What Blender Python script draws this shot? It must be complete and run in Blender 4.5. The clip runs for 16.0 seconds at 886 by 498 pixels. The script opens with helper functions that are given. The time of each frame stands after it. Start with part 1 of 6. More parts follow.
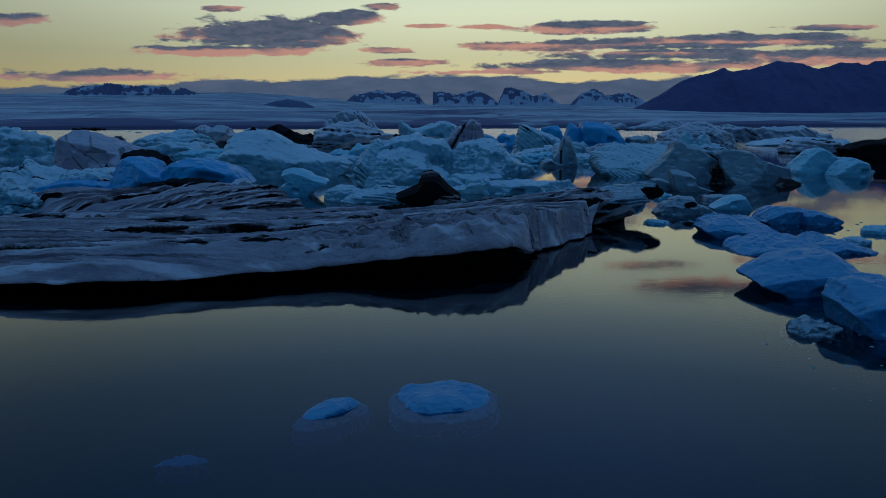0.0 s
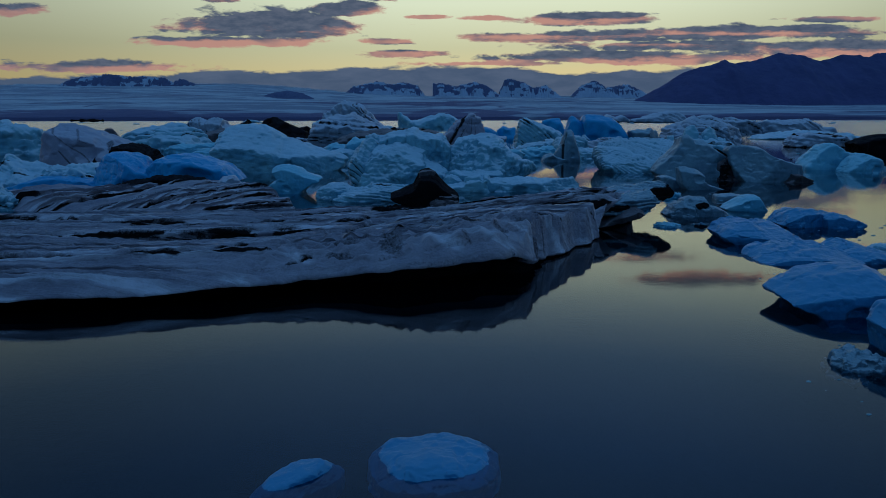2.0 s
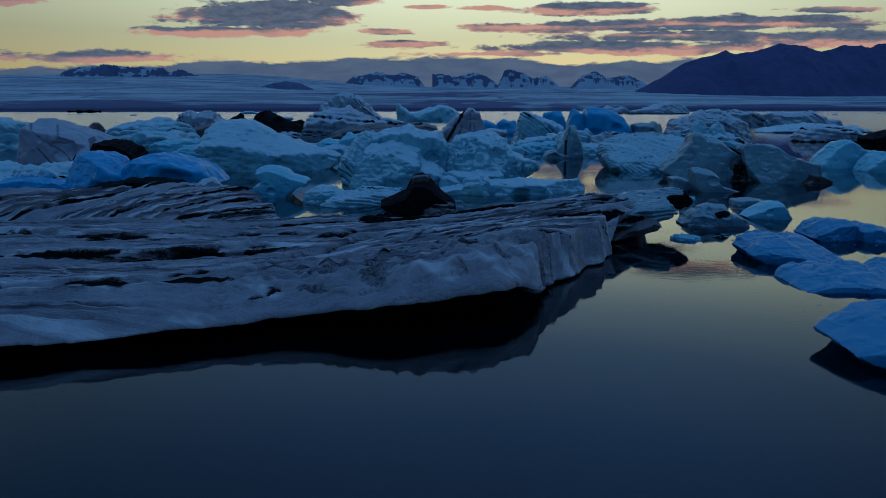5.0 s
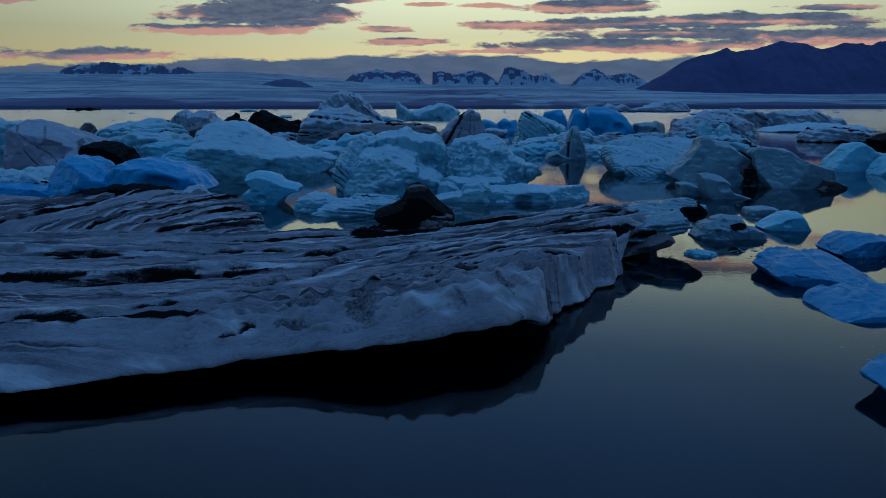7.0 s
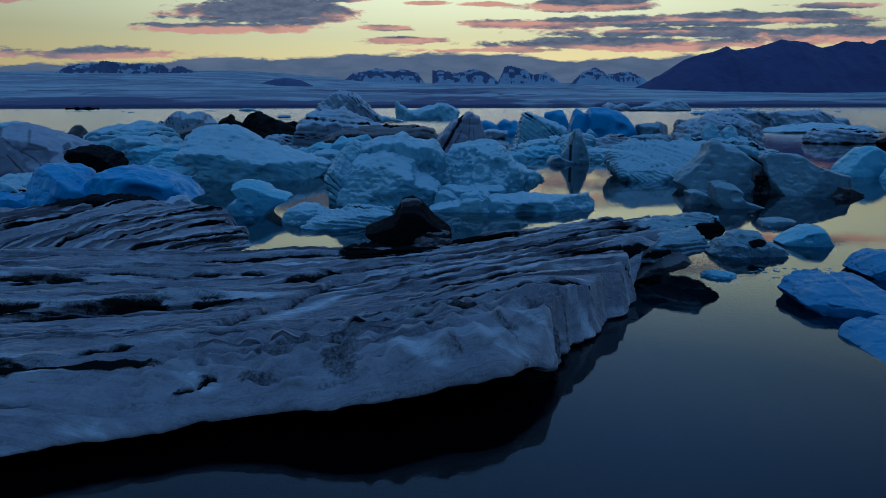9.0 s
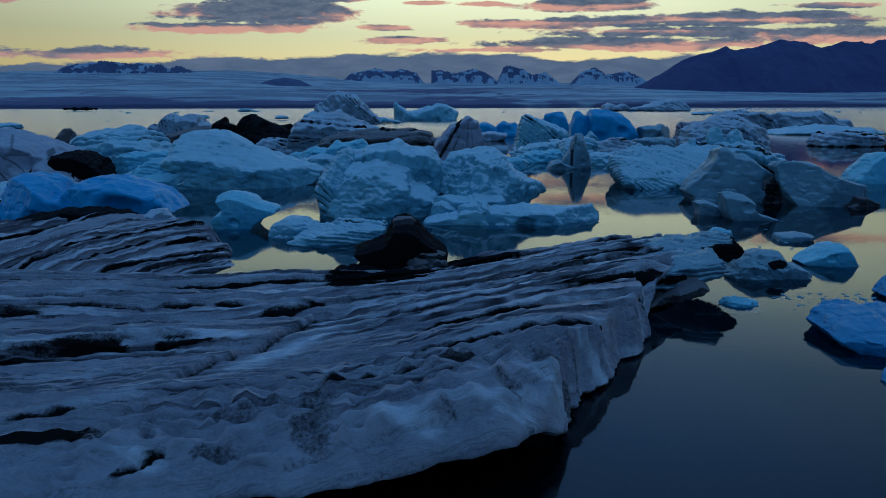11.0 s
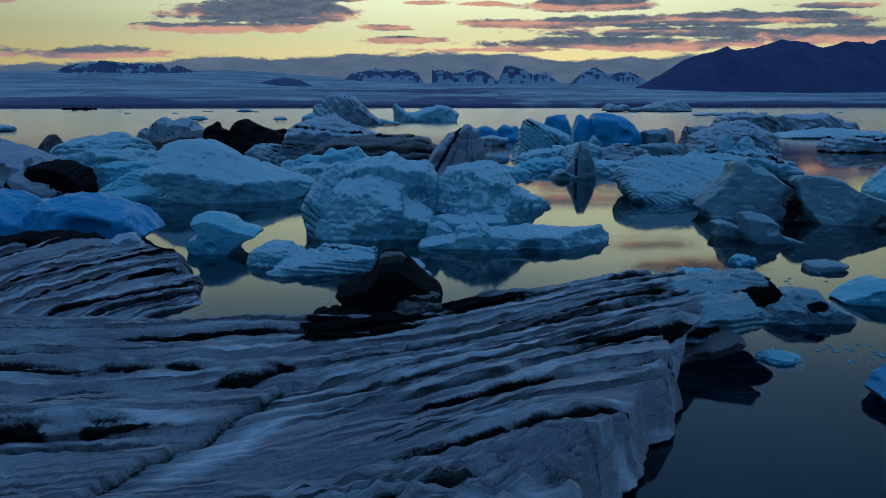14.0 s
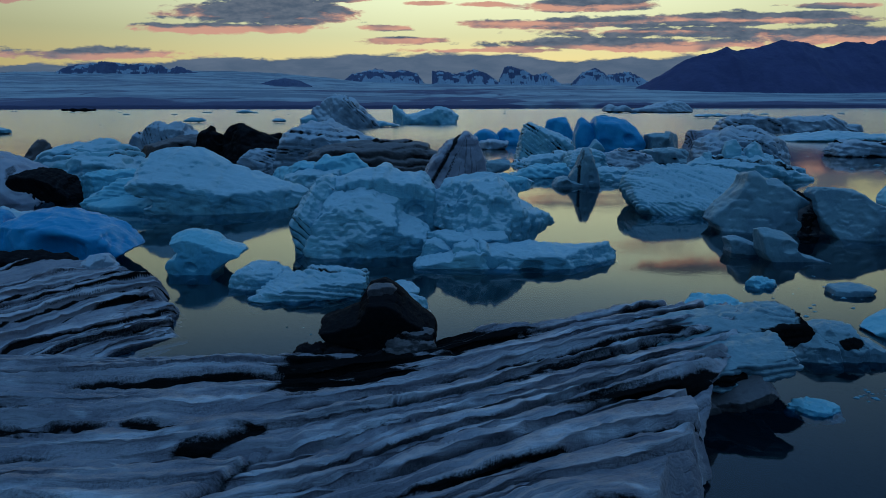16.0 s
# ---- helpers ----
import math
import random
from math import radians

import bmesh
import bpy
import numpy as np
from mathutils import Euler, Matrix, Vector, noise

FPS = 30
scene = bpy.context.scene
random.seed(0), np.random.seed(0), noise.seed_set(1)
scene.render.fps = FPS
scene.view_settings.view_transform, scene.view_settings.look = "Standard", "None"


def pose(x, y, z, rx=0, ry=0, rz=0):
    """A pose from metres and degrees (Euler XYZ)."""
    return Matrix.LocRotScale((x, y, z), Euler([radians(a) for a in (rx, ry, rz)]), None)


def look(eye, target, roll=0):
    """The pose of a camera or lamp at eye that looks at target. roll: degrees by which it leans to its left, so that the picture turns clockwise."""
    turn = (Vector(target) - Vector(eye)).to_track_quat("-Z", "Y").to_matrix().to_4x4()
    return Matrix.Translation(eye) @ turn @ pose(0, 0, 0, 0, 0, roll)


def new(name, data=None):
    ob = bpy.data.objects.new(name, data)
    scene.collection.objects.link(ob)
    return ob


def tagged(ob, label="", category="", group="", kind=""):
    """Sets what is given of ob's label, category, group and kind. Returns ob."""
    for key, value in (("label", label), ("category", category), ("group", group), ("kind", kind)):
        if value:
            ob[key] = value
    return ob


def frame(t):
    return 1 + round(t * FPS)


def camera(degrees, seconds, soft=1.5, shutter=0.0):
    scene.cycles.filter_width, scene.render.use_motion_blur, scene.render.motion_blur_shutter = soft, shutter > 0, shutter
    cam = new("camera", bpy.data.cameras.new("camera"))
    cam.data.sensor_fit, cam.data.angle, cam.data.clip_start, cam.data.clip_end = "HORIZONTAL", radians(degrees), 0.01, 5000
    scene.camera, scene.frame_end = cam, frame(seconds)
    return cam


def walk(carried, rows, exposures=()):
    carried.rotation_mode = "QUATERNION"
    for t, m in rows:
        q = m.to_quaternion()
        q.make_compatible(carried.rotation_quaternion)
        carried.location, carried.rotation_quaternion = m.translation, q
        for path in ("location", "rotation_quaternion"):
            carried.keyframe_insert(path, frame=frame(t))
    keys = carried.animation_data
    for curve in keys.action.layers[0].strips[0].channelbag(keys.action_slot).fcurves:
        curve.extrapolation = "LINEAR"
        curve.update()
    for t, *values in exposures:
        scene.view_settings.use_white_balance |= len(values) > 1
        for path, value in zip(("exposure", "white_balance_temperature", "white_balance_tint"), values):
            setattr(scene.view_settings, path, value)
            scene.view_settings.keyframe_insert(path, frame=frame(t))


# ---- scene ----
cam = camera(68.0, 16.0, soft=0.3)
PATH = [
    (0, (-0.397, -0.18, 5.84), (-0.392, 1.786, 5.475), -0.2),
    (1.5, (-0.266, 1.691, 6.018), (-0.261, 3.654, 5.635), -0.1),
    (3, (-0.13, 3.657, 6.244), (-0.123, 5.616, 5.844), -0.1),
    (4, (-0.033, 4.93, 6.419), (-0.026, 6.888, 6.01), -0.1),
    (6.5, (0.139, 7.912, 6.899), (0.146, 9.867, 6.478), -0.0),
    (7.5, (0.23, 9.229, 7.12), (0.236, 11.183, 6.697), -0.1),
    (8.5, (0.339, 10.59, 7.329), (0.345, 12.544, 6.904), -0.1),
    (11, (0.57, 13.872, 7.919), (0.579, 15.826, 7.493), -0.1),
    (12, (0.709, 15.238, 8.147), (0.716, 17.193, 7.721), -0.1),
    (13, (0.743, 16.484, 8.44), (0.752, 18.438, 8.013), -0.0),
    (14.5, (0.928, 18.533, 8.875), (0.935, 20.487, 8.449), -0.1),
    (16, (1.076, 20.563, 9.289), (1.083, 22.517, 8.864), -0.1),
]
EXPOSURES = [(0, -0.40, 6250, 11), (3.5, -0.27, 6050, 10), (7, -0.16, 6050, 10), (11, 0.02, 6120, 8), (13.5, 0.02, 6380, 6), (16, 0.02, 6550, 4)]
walk(cam, [(t, look(eye, aim, roll)) for t, eye, aim, roll in PATH], EXPOSURES)

SUN_AZ, SUN_EL = 8.0, 3.0

# ------------------------------------------------------------------ sky after sunset
# clouds in the dusk sky: tangent of azimuth, tangent of elevation, half width, half height, weight
CLOUDS_A = [
    (-0.248, 0.1355, 0.148, 0.0252, 1.25),
    (-0.315, 0.1109, 0.165, 0.0088, 1.3),
    (-0.140, 0.1552, 0.066, 0.0133, 1.1),
    (-0.195, 0.1323, 0.066, 0.0126, 1.2),
    (-0.083, 0.1716, 0.033, 0.0062, 0.7),
    (-0.517, 0.0755, 0.158, 0.0097, 1),
    (-0.616, 0.1558, 0.049, 0.0094, 0.9),
    (-0.310, 0.1700, 0.029, 0.0047, 0.9),
    (0.205, 0.1420, 0.115, 0.0110, 1.3),
    (0.190, 0.1166, 0.174, 0.0087, 1.1),
]
CLOUDS_B = [
    (0.454, 0.1230, 0.249, 0.0111, 1.2),
    (0.390, 0.1039, 0.266, 0.0080, 1),
    (0.282, 0.0878, 0.250, 0.0113, 1),
    (0.581, 0.1007, 0.183, 0.0144, 1.2),
    (-0.059, 0.0933, 0.071, 0.0064, 1.1),
    (-0.075, 0.1109, 0.050, 0.0048, 0.8),
    (-0.016, 0.1450, 0.035, 0.0031, 0.9),
    (0.070, 0.1435, 0.046, 0.0039, 0.9),
    (0.573, 0.1413, 0.091, 0.0047, 1),
    (0.095, 0.0797, 0.133, 0.0040, 0.8),
    (0.399, 0.2457, 0.105, 0.0151, 1.1),
    (0.586, 0.2045, 0.147, 0.0092, 1),
    (0.325, 0.2121, 0.073, 0.0061, 0.9),
]


class Tree:
    """Short hand for building node trees."""

    def __init__(self, tree):
        self.t = tree
        tree.nodes.clear()

    def n(self, kind, props=None, **ins):
        node = self.t.nodes.new(kind)
        props = props or {}
        if "operation" in props:
            node.operation = props["operation"]
        if "use_clamp" in props:
            node.use_clamp = props["use_clamp"]
        if "interpolation_type" in props:
            node.interpolation_type = props["interpolation_type"]
        if "data_type" in props:
            node.data_type, node.blend_type = props["data_type"], props["blend_type"]
        if "attribute_name" in props:
            node.attribute_name = props["attribute_name"]
        for k, v in ins.items():
            key = int(k[1:]) if k[0] == "i" and k[1:].isdigit() else k.replace("_", " ")
            if isinstance(v, bpy.types.NodeSocket):
                self.t.links.new(v, node.inputs[key])
            else:
                node.inputs[key].default_value = v
        return node

    def math(self, op, a, b=0.0, c=0.0, clamp=False):
        return self.n("ShaderNodeMath", {"operation": op, "use_clamp": clamp}, i0=a, i1=b, i2=c).outputs[0]

    def step(self, v, lo, hi, a=0.0, b=1.0):
        return self.n("ShaderNodeMapRange", {"interpolation_type": "SMOOTHSTEP"}, i0=v, i1=lo, i2=hi, i3=a, i4=b).outputs[0]

    def mix(self, f, a, b, blend="MIX"):
        node = self.n("ShaderNodeMix", {"data_type": "RGBA", "blend_type": blend}, i0=f)
        for k, v in ((6, a), (7, b)):
            if isinstance(v, bpy.types.NodeSocket):
                self.t.links.new(v, node.inputs[k])
            else:
                node.inputs[k].default_value = (*v, 1)
        return node.outputs[2]

    def ramp(self, v, stops):
        node = self.n("ShaderNodeValToRGB", i0=v)
        els = node.color_ramp.elements
        while len(els) < len(stops):
            els.new(0.5)
        for e, (p, c) in zip(els, stops):
            e.position, e.color = p, (*c, 1)
        return node.outputs[0]

    def noise(self, vec, scale, detail=4.0, rough=0.55, dist=0.0):
        return self.n("ShaderNodeTexNoise", Vector=vec, Scale=scale, Detail=detail, Roughness=rough, Distortion=dist).outputs[0]


def make_sky():
    w = bpy.data.worlds.new("dusk_sky")
    scene.world = w
    w.use_nodes = True
    T = Tree(w.node_tree)
    d = T.n("ShaderNodeTexCoord").outputs["Generated"]
    s = T.n("ShaderNodeSeparateXYZ", i0=d)
    x, y, z = s.outputs
    yy = T.math("MAXIMUM", y, 0.05)
    u, v = T.math("DIVIDE", x, yy), T.math("DIVIDE", z, yy)
    # clear dusk sky: gold at the horizon in front, blue overhead and behind
    el = T.math("MAXIMUM", z, 0.0)
    front = T.ramp(el, [
        (0.0, (0.80, 0.56, 0.20)), (0.05, (0.84, 0.68, 0.31)), (0.10, (0.70, 0.70, 0.42)), (0.16, (0.88, 0.95, 0.66)), (0.22, (0.78, 0.90, 0.70)),
        (0.28, (0.40, 0.57, 0.64)), (0.34, (0.21, 0.39, 0.62)), (0.46, (0.125, 0.31, 0.68)), (0.6, (0.105, 0.27, 0.60)), (0.75, (0.14, 0.36, 0.75)), (1.0, (0.16, 0.41, 0.85))])
    back = T.ramp(el, [(0.0, (0.05, 0.11, 0.20)), (0.22, (0.12, 0.28, 0.48)), (0.55, (0.23, 0.56, 1.03)), (0.85, (0.19, 0.49, 0.94)), (1.0, (0.16, 0.41, 0.85))])
    col = T.mix(T.step(y, -0.45, 0.75), back, front)
    glow = T.math("SUBTRACT", 1.0, T.step(T.math("ABSOLUTE", T.math("SUBTRACT", u, 0.12)), 0.1, 0.9, 0.0, 0.44))
    col = T.mix(1.0, col, T.n("ShaderNodeCombineXYZ", i0=glow, i1=glow, i2=glow).outputs[0], "MULTIPLY")
    nish = T.n("ShaderNodeTexSky")
    nish.sky_type, nish.sun_disc, nish.sun_elevation, nish.sun_rotation = "NISHITA", False, radians(SUN_EL), radians(SUN_AZ)
    col = T.mix(0.002, col, nish.outputs[0], "ADD")
    # clouds
    uv = T.n("ShaderNodeCombineXYZ", i0=u, i1=v, i2=0.0).outputs[0]
    nz = T.noise(T.n("ShaderNodeMapping", Vector=uv, Scale=(13, 50, 1)).outputs[0], 1.0, 8.0, 0.62, 0.3)
    nz2 = T.noise(T.n("ShaderNodeMapping", Vector=uv, Scale=(45, 130, 1)).outputs[0], 1.0, 5.0, 0.6)

    def density(low):
        uw = T.n("ShaderNodeVectorMath", {"operation": "ADD"}, i0=uv, i1=(0.0, -low, 0.0)).outputs[0]
        dens = None
        for cu, cv, hu, hv, wt in CLOUDS_A + CLOUDS_B:
            q = T.n("ShaderNodeVectorMath", {"operation": "MULTIPLY_ADD"}, i0=uw, i1=(1 / hu, 1 / hv, 0), i2=(-cu / hu, -cv / hv, 0)).outputs[0]
            ln = T.n("ShaderNodeVectorMath", {"operation": "LENGTH"}, i0=q).outputs["Value"]
            di = T.math("MULTIPLY_ADD", ln, -wt, wt)
            dens = di if dens is None else T.math("MAXIMUM", dens, di)
        den = T.math("ADD", T.math("MAXIMUM", dens, -0.9), T.math("MULTIPLY_ADD", nz, 2.5, -1.25))
        return T.math("ADD", den, T.math("MULTIPLY_ADD", nz2, 0.8, -0.4))

    den, below = density(0.0), density(0.009)
    ahead = T.step(y, 0.1, 0.35)
    cover = T.math("MULTIPLY", T.step(den, -0.05, 0.30), ahead)
    lit = T.math("SUBTRACT", 1.0, T.step(below, -0.2, 0.45))
    lit = T.math("MULTIPLY", lit, T.step(u, -0.9, -0.2, 0.5, 1.0))
    patchy = T.noise(T.n("ShaderNodeMapping", Vector=uv, Scale=(7, 18, 1)).outputs[0], 1.0, 3.0)
    lit = T.math("MULTIPLY", lit, T.step(patchy, 0.28, 0.5))
    body = T.mix(T.step(nz2, 0.3, 0.7), (0.075, 0.105, 0.16), (0.14, 0.165, 0.22))
    cloud = T.mix(T.math("MULTIPLY", lit, 0.95), body, (0.66, 0.34, 0.26))
    col = T.mix(cover, col, cloud)
    # low grey bank on the horizon
    edge = T.math("MULTIPLY_ADD", u, 0.022, 0.076)
    edge = T.math("ADD", edge, T.math("MULTIPLY_ADD", nz, 0.03, -0.015))
    right = T.step(u, 0.05, 0.2, 0.0, -0.012)
    edge = T.math("ADD", edge, right)
    bank = T.math("MULTIPLY", T.step(T.math("SUBTRACT", edge, v), -0.001, 0.004), ahead)
    bankcol = T.mix(T.step(nz, 0.35, 0.7), (0.075, 0.115, 0.19), (0.11, 0.15, 0.23))
    col = T.mix(bank, col, bankcol)
    bg = T.n("ShaderNodeBackground", Color=col, Strength=1.0)
    T.n("ShaderNodeOutputWorld", Surface=bg.outputs[0])


make_sky()


# ------------------------------------------------------------------ materials
def material(name):
    m = bpy.data.materials.new(name)
    m.use_nodes = True
    return m, Tree(m.node_tree)


def ice_material(name, base, tint, lit_crust, ash=(0.004, 0.004, 0.0045), rough=0.42, relief=0.5, grain=1.0, shine=0.5, lines=0.45, lump=0.05):
    """Glacier ice: base and tint mottled, with ash and some painted shade where the attribute 'ash' says, and fine melt
    relief.
    """
    m, T = material(name)
    ob = T.n("ShaderNodeTexCoord").outputs["Object"]
    big = T.noise(ob, 0.35 * grain, 4, 0.6)
    mid = T.noise(ob, 2.2 * grain, 5, 0.62)
    fine = T.noise(ob, 11.0 * grain, 6, 0.7)
    col = T.mix(T.step(T.math("MULTIPLY_ADD", fine, 0.5, T.math("ADD", big, -0.25)), 0.34, 0.66), base, tint)
    # weathered pale crust, which also paints light onto tops and crests
    fz = T.n("ShaderNodeAttribute", {"attribute_name": "frost_light"}).outputs["Fac"]
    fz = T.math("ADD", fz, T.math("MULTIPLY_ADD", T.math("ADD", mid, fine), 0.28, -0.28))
    col = T.mix(T.step(fz, 0.15, 0.85), col, lit_crust)
    speck = T.step(T.math("MULTIPLY", fine, T.math("ADD", big, 0.5)), 0.62, 0.82, 0.0, 0.45)
    col = T.mix(speck, col, (0.10, 0.10, 0.11))
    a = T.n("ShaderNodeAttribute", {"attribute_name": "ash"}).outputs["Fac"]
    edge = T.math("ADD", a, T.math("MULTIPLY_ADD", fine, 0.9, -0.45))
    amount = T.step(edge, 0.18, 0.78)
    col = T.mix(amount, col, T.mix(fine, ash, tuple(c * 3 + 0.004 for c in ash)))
    h = T.math("ADD", T.math("MULTIPLY", mid, lump), T.math("MULTIPLY", fine, 0.075))
    ly = T.n("ShaderNodeAttribute", {"attribute_name": "layer"}).outputs["Fac"]
    along = T.n("ShaderNodeSeparateXYZ", i0=ob).outputs[0]
    lv = T.n("ShaderNodeCombineXYZ", i0=T.math("MULTIPLY", along, 0.35), i1=T.math("MULTIPLY", ly, 4.5), i2=0.0).outputs[0]
    thin = T.noise(lv, 1.0, 4.0, 0.65)
    h = T.math("ADD", h, T.math("MULTIPLY", thin, 0.22 * lines))
    col = T.mix(T.step(thin, 0.60, 0.72, 0.0, min(0.6, 0.35 * lines)), col, (0.12, 0.115, 0.13))
    bump = T.n("ShaderNodeBump", Strength=relief, Distance=1.0 / grain, Height=h).outputs[0]
    rg = T.math("ADD", T.math("MULTIPLY", amount, 0.3), T.math("MULTIPLY_ADD", fine, 0.3, rough - 0.15))
    spec = T.math("MULTIPLY_ADD", amount, -shine, shine)
    p = T.n("ShaderNodeBsdfPrincipled", Base_Color=col, Roughness=rg, Normal=bump, IOR=1.31, Specular_IOR_Level=spec)
    T.n("ShaderNodeOutputMaterial", Surface=p.outputs[0])
    return m


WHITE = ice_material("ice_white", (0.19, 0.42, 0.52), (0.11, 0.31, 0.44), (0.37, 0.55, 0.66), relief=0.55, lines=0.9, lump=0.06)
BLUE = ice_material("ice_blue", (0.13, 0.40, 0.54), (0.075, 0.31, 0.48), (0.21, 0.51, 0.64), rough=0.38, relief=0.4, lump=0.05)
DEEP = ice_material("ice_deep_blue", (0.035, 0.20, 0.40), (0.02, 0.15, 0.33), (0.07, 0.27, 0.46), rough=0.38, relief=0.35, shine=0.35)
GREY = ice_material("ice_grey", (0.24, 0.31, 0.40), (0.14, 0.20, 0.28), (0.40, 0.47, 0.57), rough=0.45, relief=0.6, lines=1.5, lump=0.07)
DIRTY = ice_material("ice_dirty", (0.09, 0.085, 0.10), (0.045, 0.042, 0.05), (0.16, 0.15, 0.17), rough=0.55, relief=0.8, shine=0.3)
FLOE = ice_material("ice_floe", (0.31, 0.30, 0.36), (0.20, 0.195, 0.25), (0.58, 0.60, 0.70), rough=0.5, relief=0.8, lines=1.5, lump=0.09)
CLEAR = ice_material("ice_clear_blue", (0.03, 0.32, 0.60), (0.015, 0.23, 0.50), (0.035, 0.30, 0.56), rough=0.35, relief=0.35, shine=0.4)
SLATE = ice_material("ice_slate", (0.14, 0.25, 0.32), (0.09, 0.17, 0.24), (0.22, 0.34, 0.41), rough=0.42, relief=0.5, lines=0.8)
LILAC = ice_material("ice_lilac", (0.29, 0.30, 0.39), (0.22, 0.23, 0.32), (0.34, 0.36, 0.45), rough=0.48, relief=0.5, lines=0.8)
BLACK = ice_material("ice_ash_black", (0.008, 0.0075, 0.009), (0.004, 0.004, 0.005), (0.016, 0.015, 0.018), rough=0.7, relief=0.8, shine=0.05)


def water_material():
    """Still water among the bergs, ruffled by wind on the open lagoon."""
    m, T = material("lagoon_water")
    ob = T.n("ShaderNodeTexCoord").outputs["Object"]
    yy = T.n("ShaderNodeSeparateXYZ", i0=ob).outputs[1]
    big = T.noise(T.n("ShaderNodeMapping", Vector=ob, Scale=(0.5, 1.1, 1)).outputs[0], 0.12, 3, 0.5)
    r1 = T.noise(T.n("ShaderNodeMapping", Vector=ob, Scale=(0.7, 1.6, 1)).outputs[0], 2.4, 3, 0.55)
    r2 = T.noise(ob, 9.0, 2, 0.5)
    h = T.math("ADD", T.math("MULTIPLY", r1, 0.0045), T.math("MULTIPLY", r2, 0.0004))
    h = T.math("MULTIPLY", h, T.step(big, 0.42, 0.68, 0.25, 1.0))
    bump = T.n("ShaderNodeBump", Strength=0.8, Distance=1.0, Height=h).outputs[0]
    ruffle = T.math("ADD", T.step(yy, 75.0, 260.0, 0.03, 0.17), T.step(big, 0.5, 0.75, 0.0, 0.03))
    deep = T.n("ShaderNodeBsdfDiffuse", Color=(0.0015, 0.006, 0.013, 1))
    clear = T.n("ShaderNodeBsdfTransparent", Color=(0.42, 0.70, 0.84, 1))
    body = T.n("ShaderNodeMixShader", Fac=0.88)
    T.t.links.new(deep.outputs[0], body.inputs[1])
    T.t.links.new(clear.outputs[0], body.inputs[2])
    gloss = T.n("ShaderNodeBsdfGlossy", Color=(1, 1, 1, 1), Roughness=ruffle, Normal=bump)
    fr = T.n("ShaderNodeFresnel", IOR=1.42, Normal=bump)
    mixed = T.n("ShaderNodeMixShader", Fac=fr.outputs[0])
    T.t.links.new(body.outputs[0], mixed.inputs[1])
    T.t.links.new(gloss.outputs[0], mixed.inputs[2])
    T.n("ShaderNodeOutputMaterial", Surface=mixed.outputs[0])
    return m


def ground_material(name, base, tint, scale, stretch=(1, 1, 1), lo=0.4, hi=0.62, extra=None):
    m, T = material(name)
    ob = T.n("ShaderNodeTexCoord").outputs["Object"]
    q = T.n("ShaderNodeMapping", Vector=ob, Scale=stretch).outputs[0]
    a = T.noise(q, scale, 7, 0.62, 0.4)
    b = T.noise(q, scale * 6, 5, 0.65)
    col = T.mix(T.step(T.math("ADD", a, T.math("MULTIPLY_ADD", b, 0.35, -0.17)), lo, hi), base, tint)
    if extra:
        at = T.n("ShaderNodeAttribute", {"attribute_name": "ash"}).outputs["Fac"]
        e = T.math("ADD", at, T.math("MULTIPLY_ADD", b, 0.5, -0.25))
        col = T.mix(T.step(e, 0.25, 0.75), col, extra)
    bump = T.n("ShaderNodeBump", Strength=0.5, Distance=0.15 / scale, Height=b).outputs[0]
    p = T.n("ShaderNodeBsdfPrincipled", Base_Color=col, Roughness=0.9, Normal=bump)
    T.n("ShaderNodeOutputMaterial", Surface=p.outputs[0])
    return m


WATER = water_material()
BED = ground_material("lagoon_bed", (0.002, 0.006, 0.010), (0.004, 0.009, 0.014), 0.4)
# distance haze is mixed into the far rock and moraine colours as blue-violet
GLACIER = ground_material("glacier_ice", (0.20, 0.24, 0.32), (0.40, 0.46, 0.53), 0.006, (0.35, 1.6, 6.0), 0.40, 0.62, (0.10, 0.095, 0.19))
ROCK = ground_material("hazy_mountain_rock", (0.046, 0.050, 0.145), (0.060, 0.064, 0.175), 0.006)
NUNATAK = ground_material("hazy_nunatak_rock", (0.085, 0.10, 0.20), (0.11, 0.125, 0.23), 0.01, extra=(0.36, 0.43, 0.56))


# ------------------------------------------------------------------ noise and meshes
def hash3(i, j, k, seed):
    h = (i * 374761393 + j * 668265263 + k * 2147483647 + seed * 974634777) & 0xFFFFFFFF
    h = ((h ^ (h >> 13)) * 1274126177) & 0xFFFFFFFF
    h = ((h ^ (h >> 16)) * 2246822519) & 0xFFFFFFFF
    return ((h ^ (h >> 15)) & 0xFFFFFF) / float(0xFFFFFF)


def vnoise(p, seed=0):
    """Smooth value noise in -1..1 at the points p (n, 3)."""
    c = np.floor(p).astype(np.int64)
    f = p - c
    f = f * f * f * (f * (f * 6 - 15) + 10)
    out = 0
    for dx in (0, 1):
        wx = f[:, 0] if dx else 1 - f[:, 0]
        for dy in (0, 1):
            wy = f[:, 1] if dy else 1 - f[:, 1]
            for dz in (0, 1):
                wz = f[:, 2] if dz else 1 - f[:, 2]
                out = out + wx * wy * wz * hash3(c[:, 0] + dx, c[:, 1] + dy, c[:, 2] + dz, seed)
    return out * 2 - 1


def fbm(p, scale, octaves=4, seed=0, gain=0.5, ridged=False):
    q, amp, out, tot = np.asarray(p, float) / scale, 1.0, 0.0, 0.0
    for o in range(octaves):
        n = vnoise(q, seed + o * 17)
        out = out + amp * (1 - 2 * np.abs(n) if ridged else n)
        tot += amp
        q, amp = q * 2.03 + 11.7, amp * gain
    return out / tot


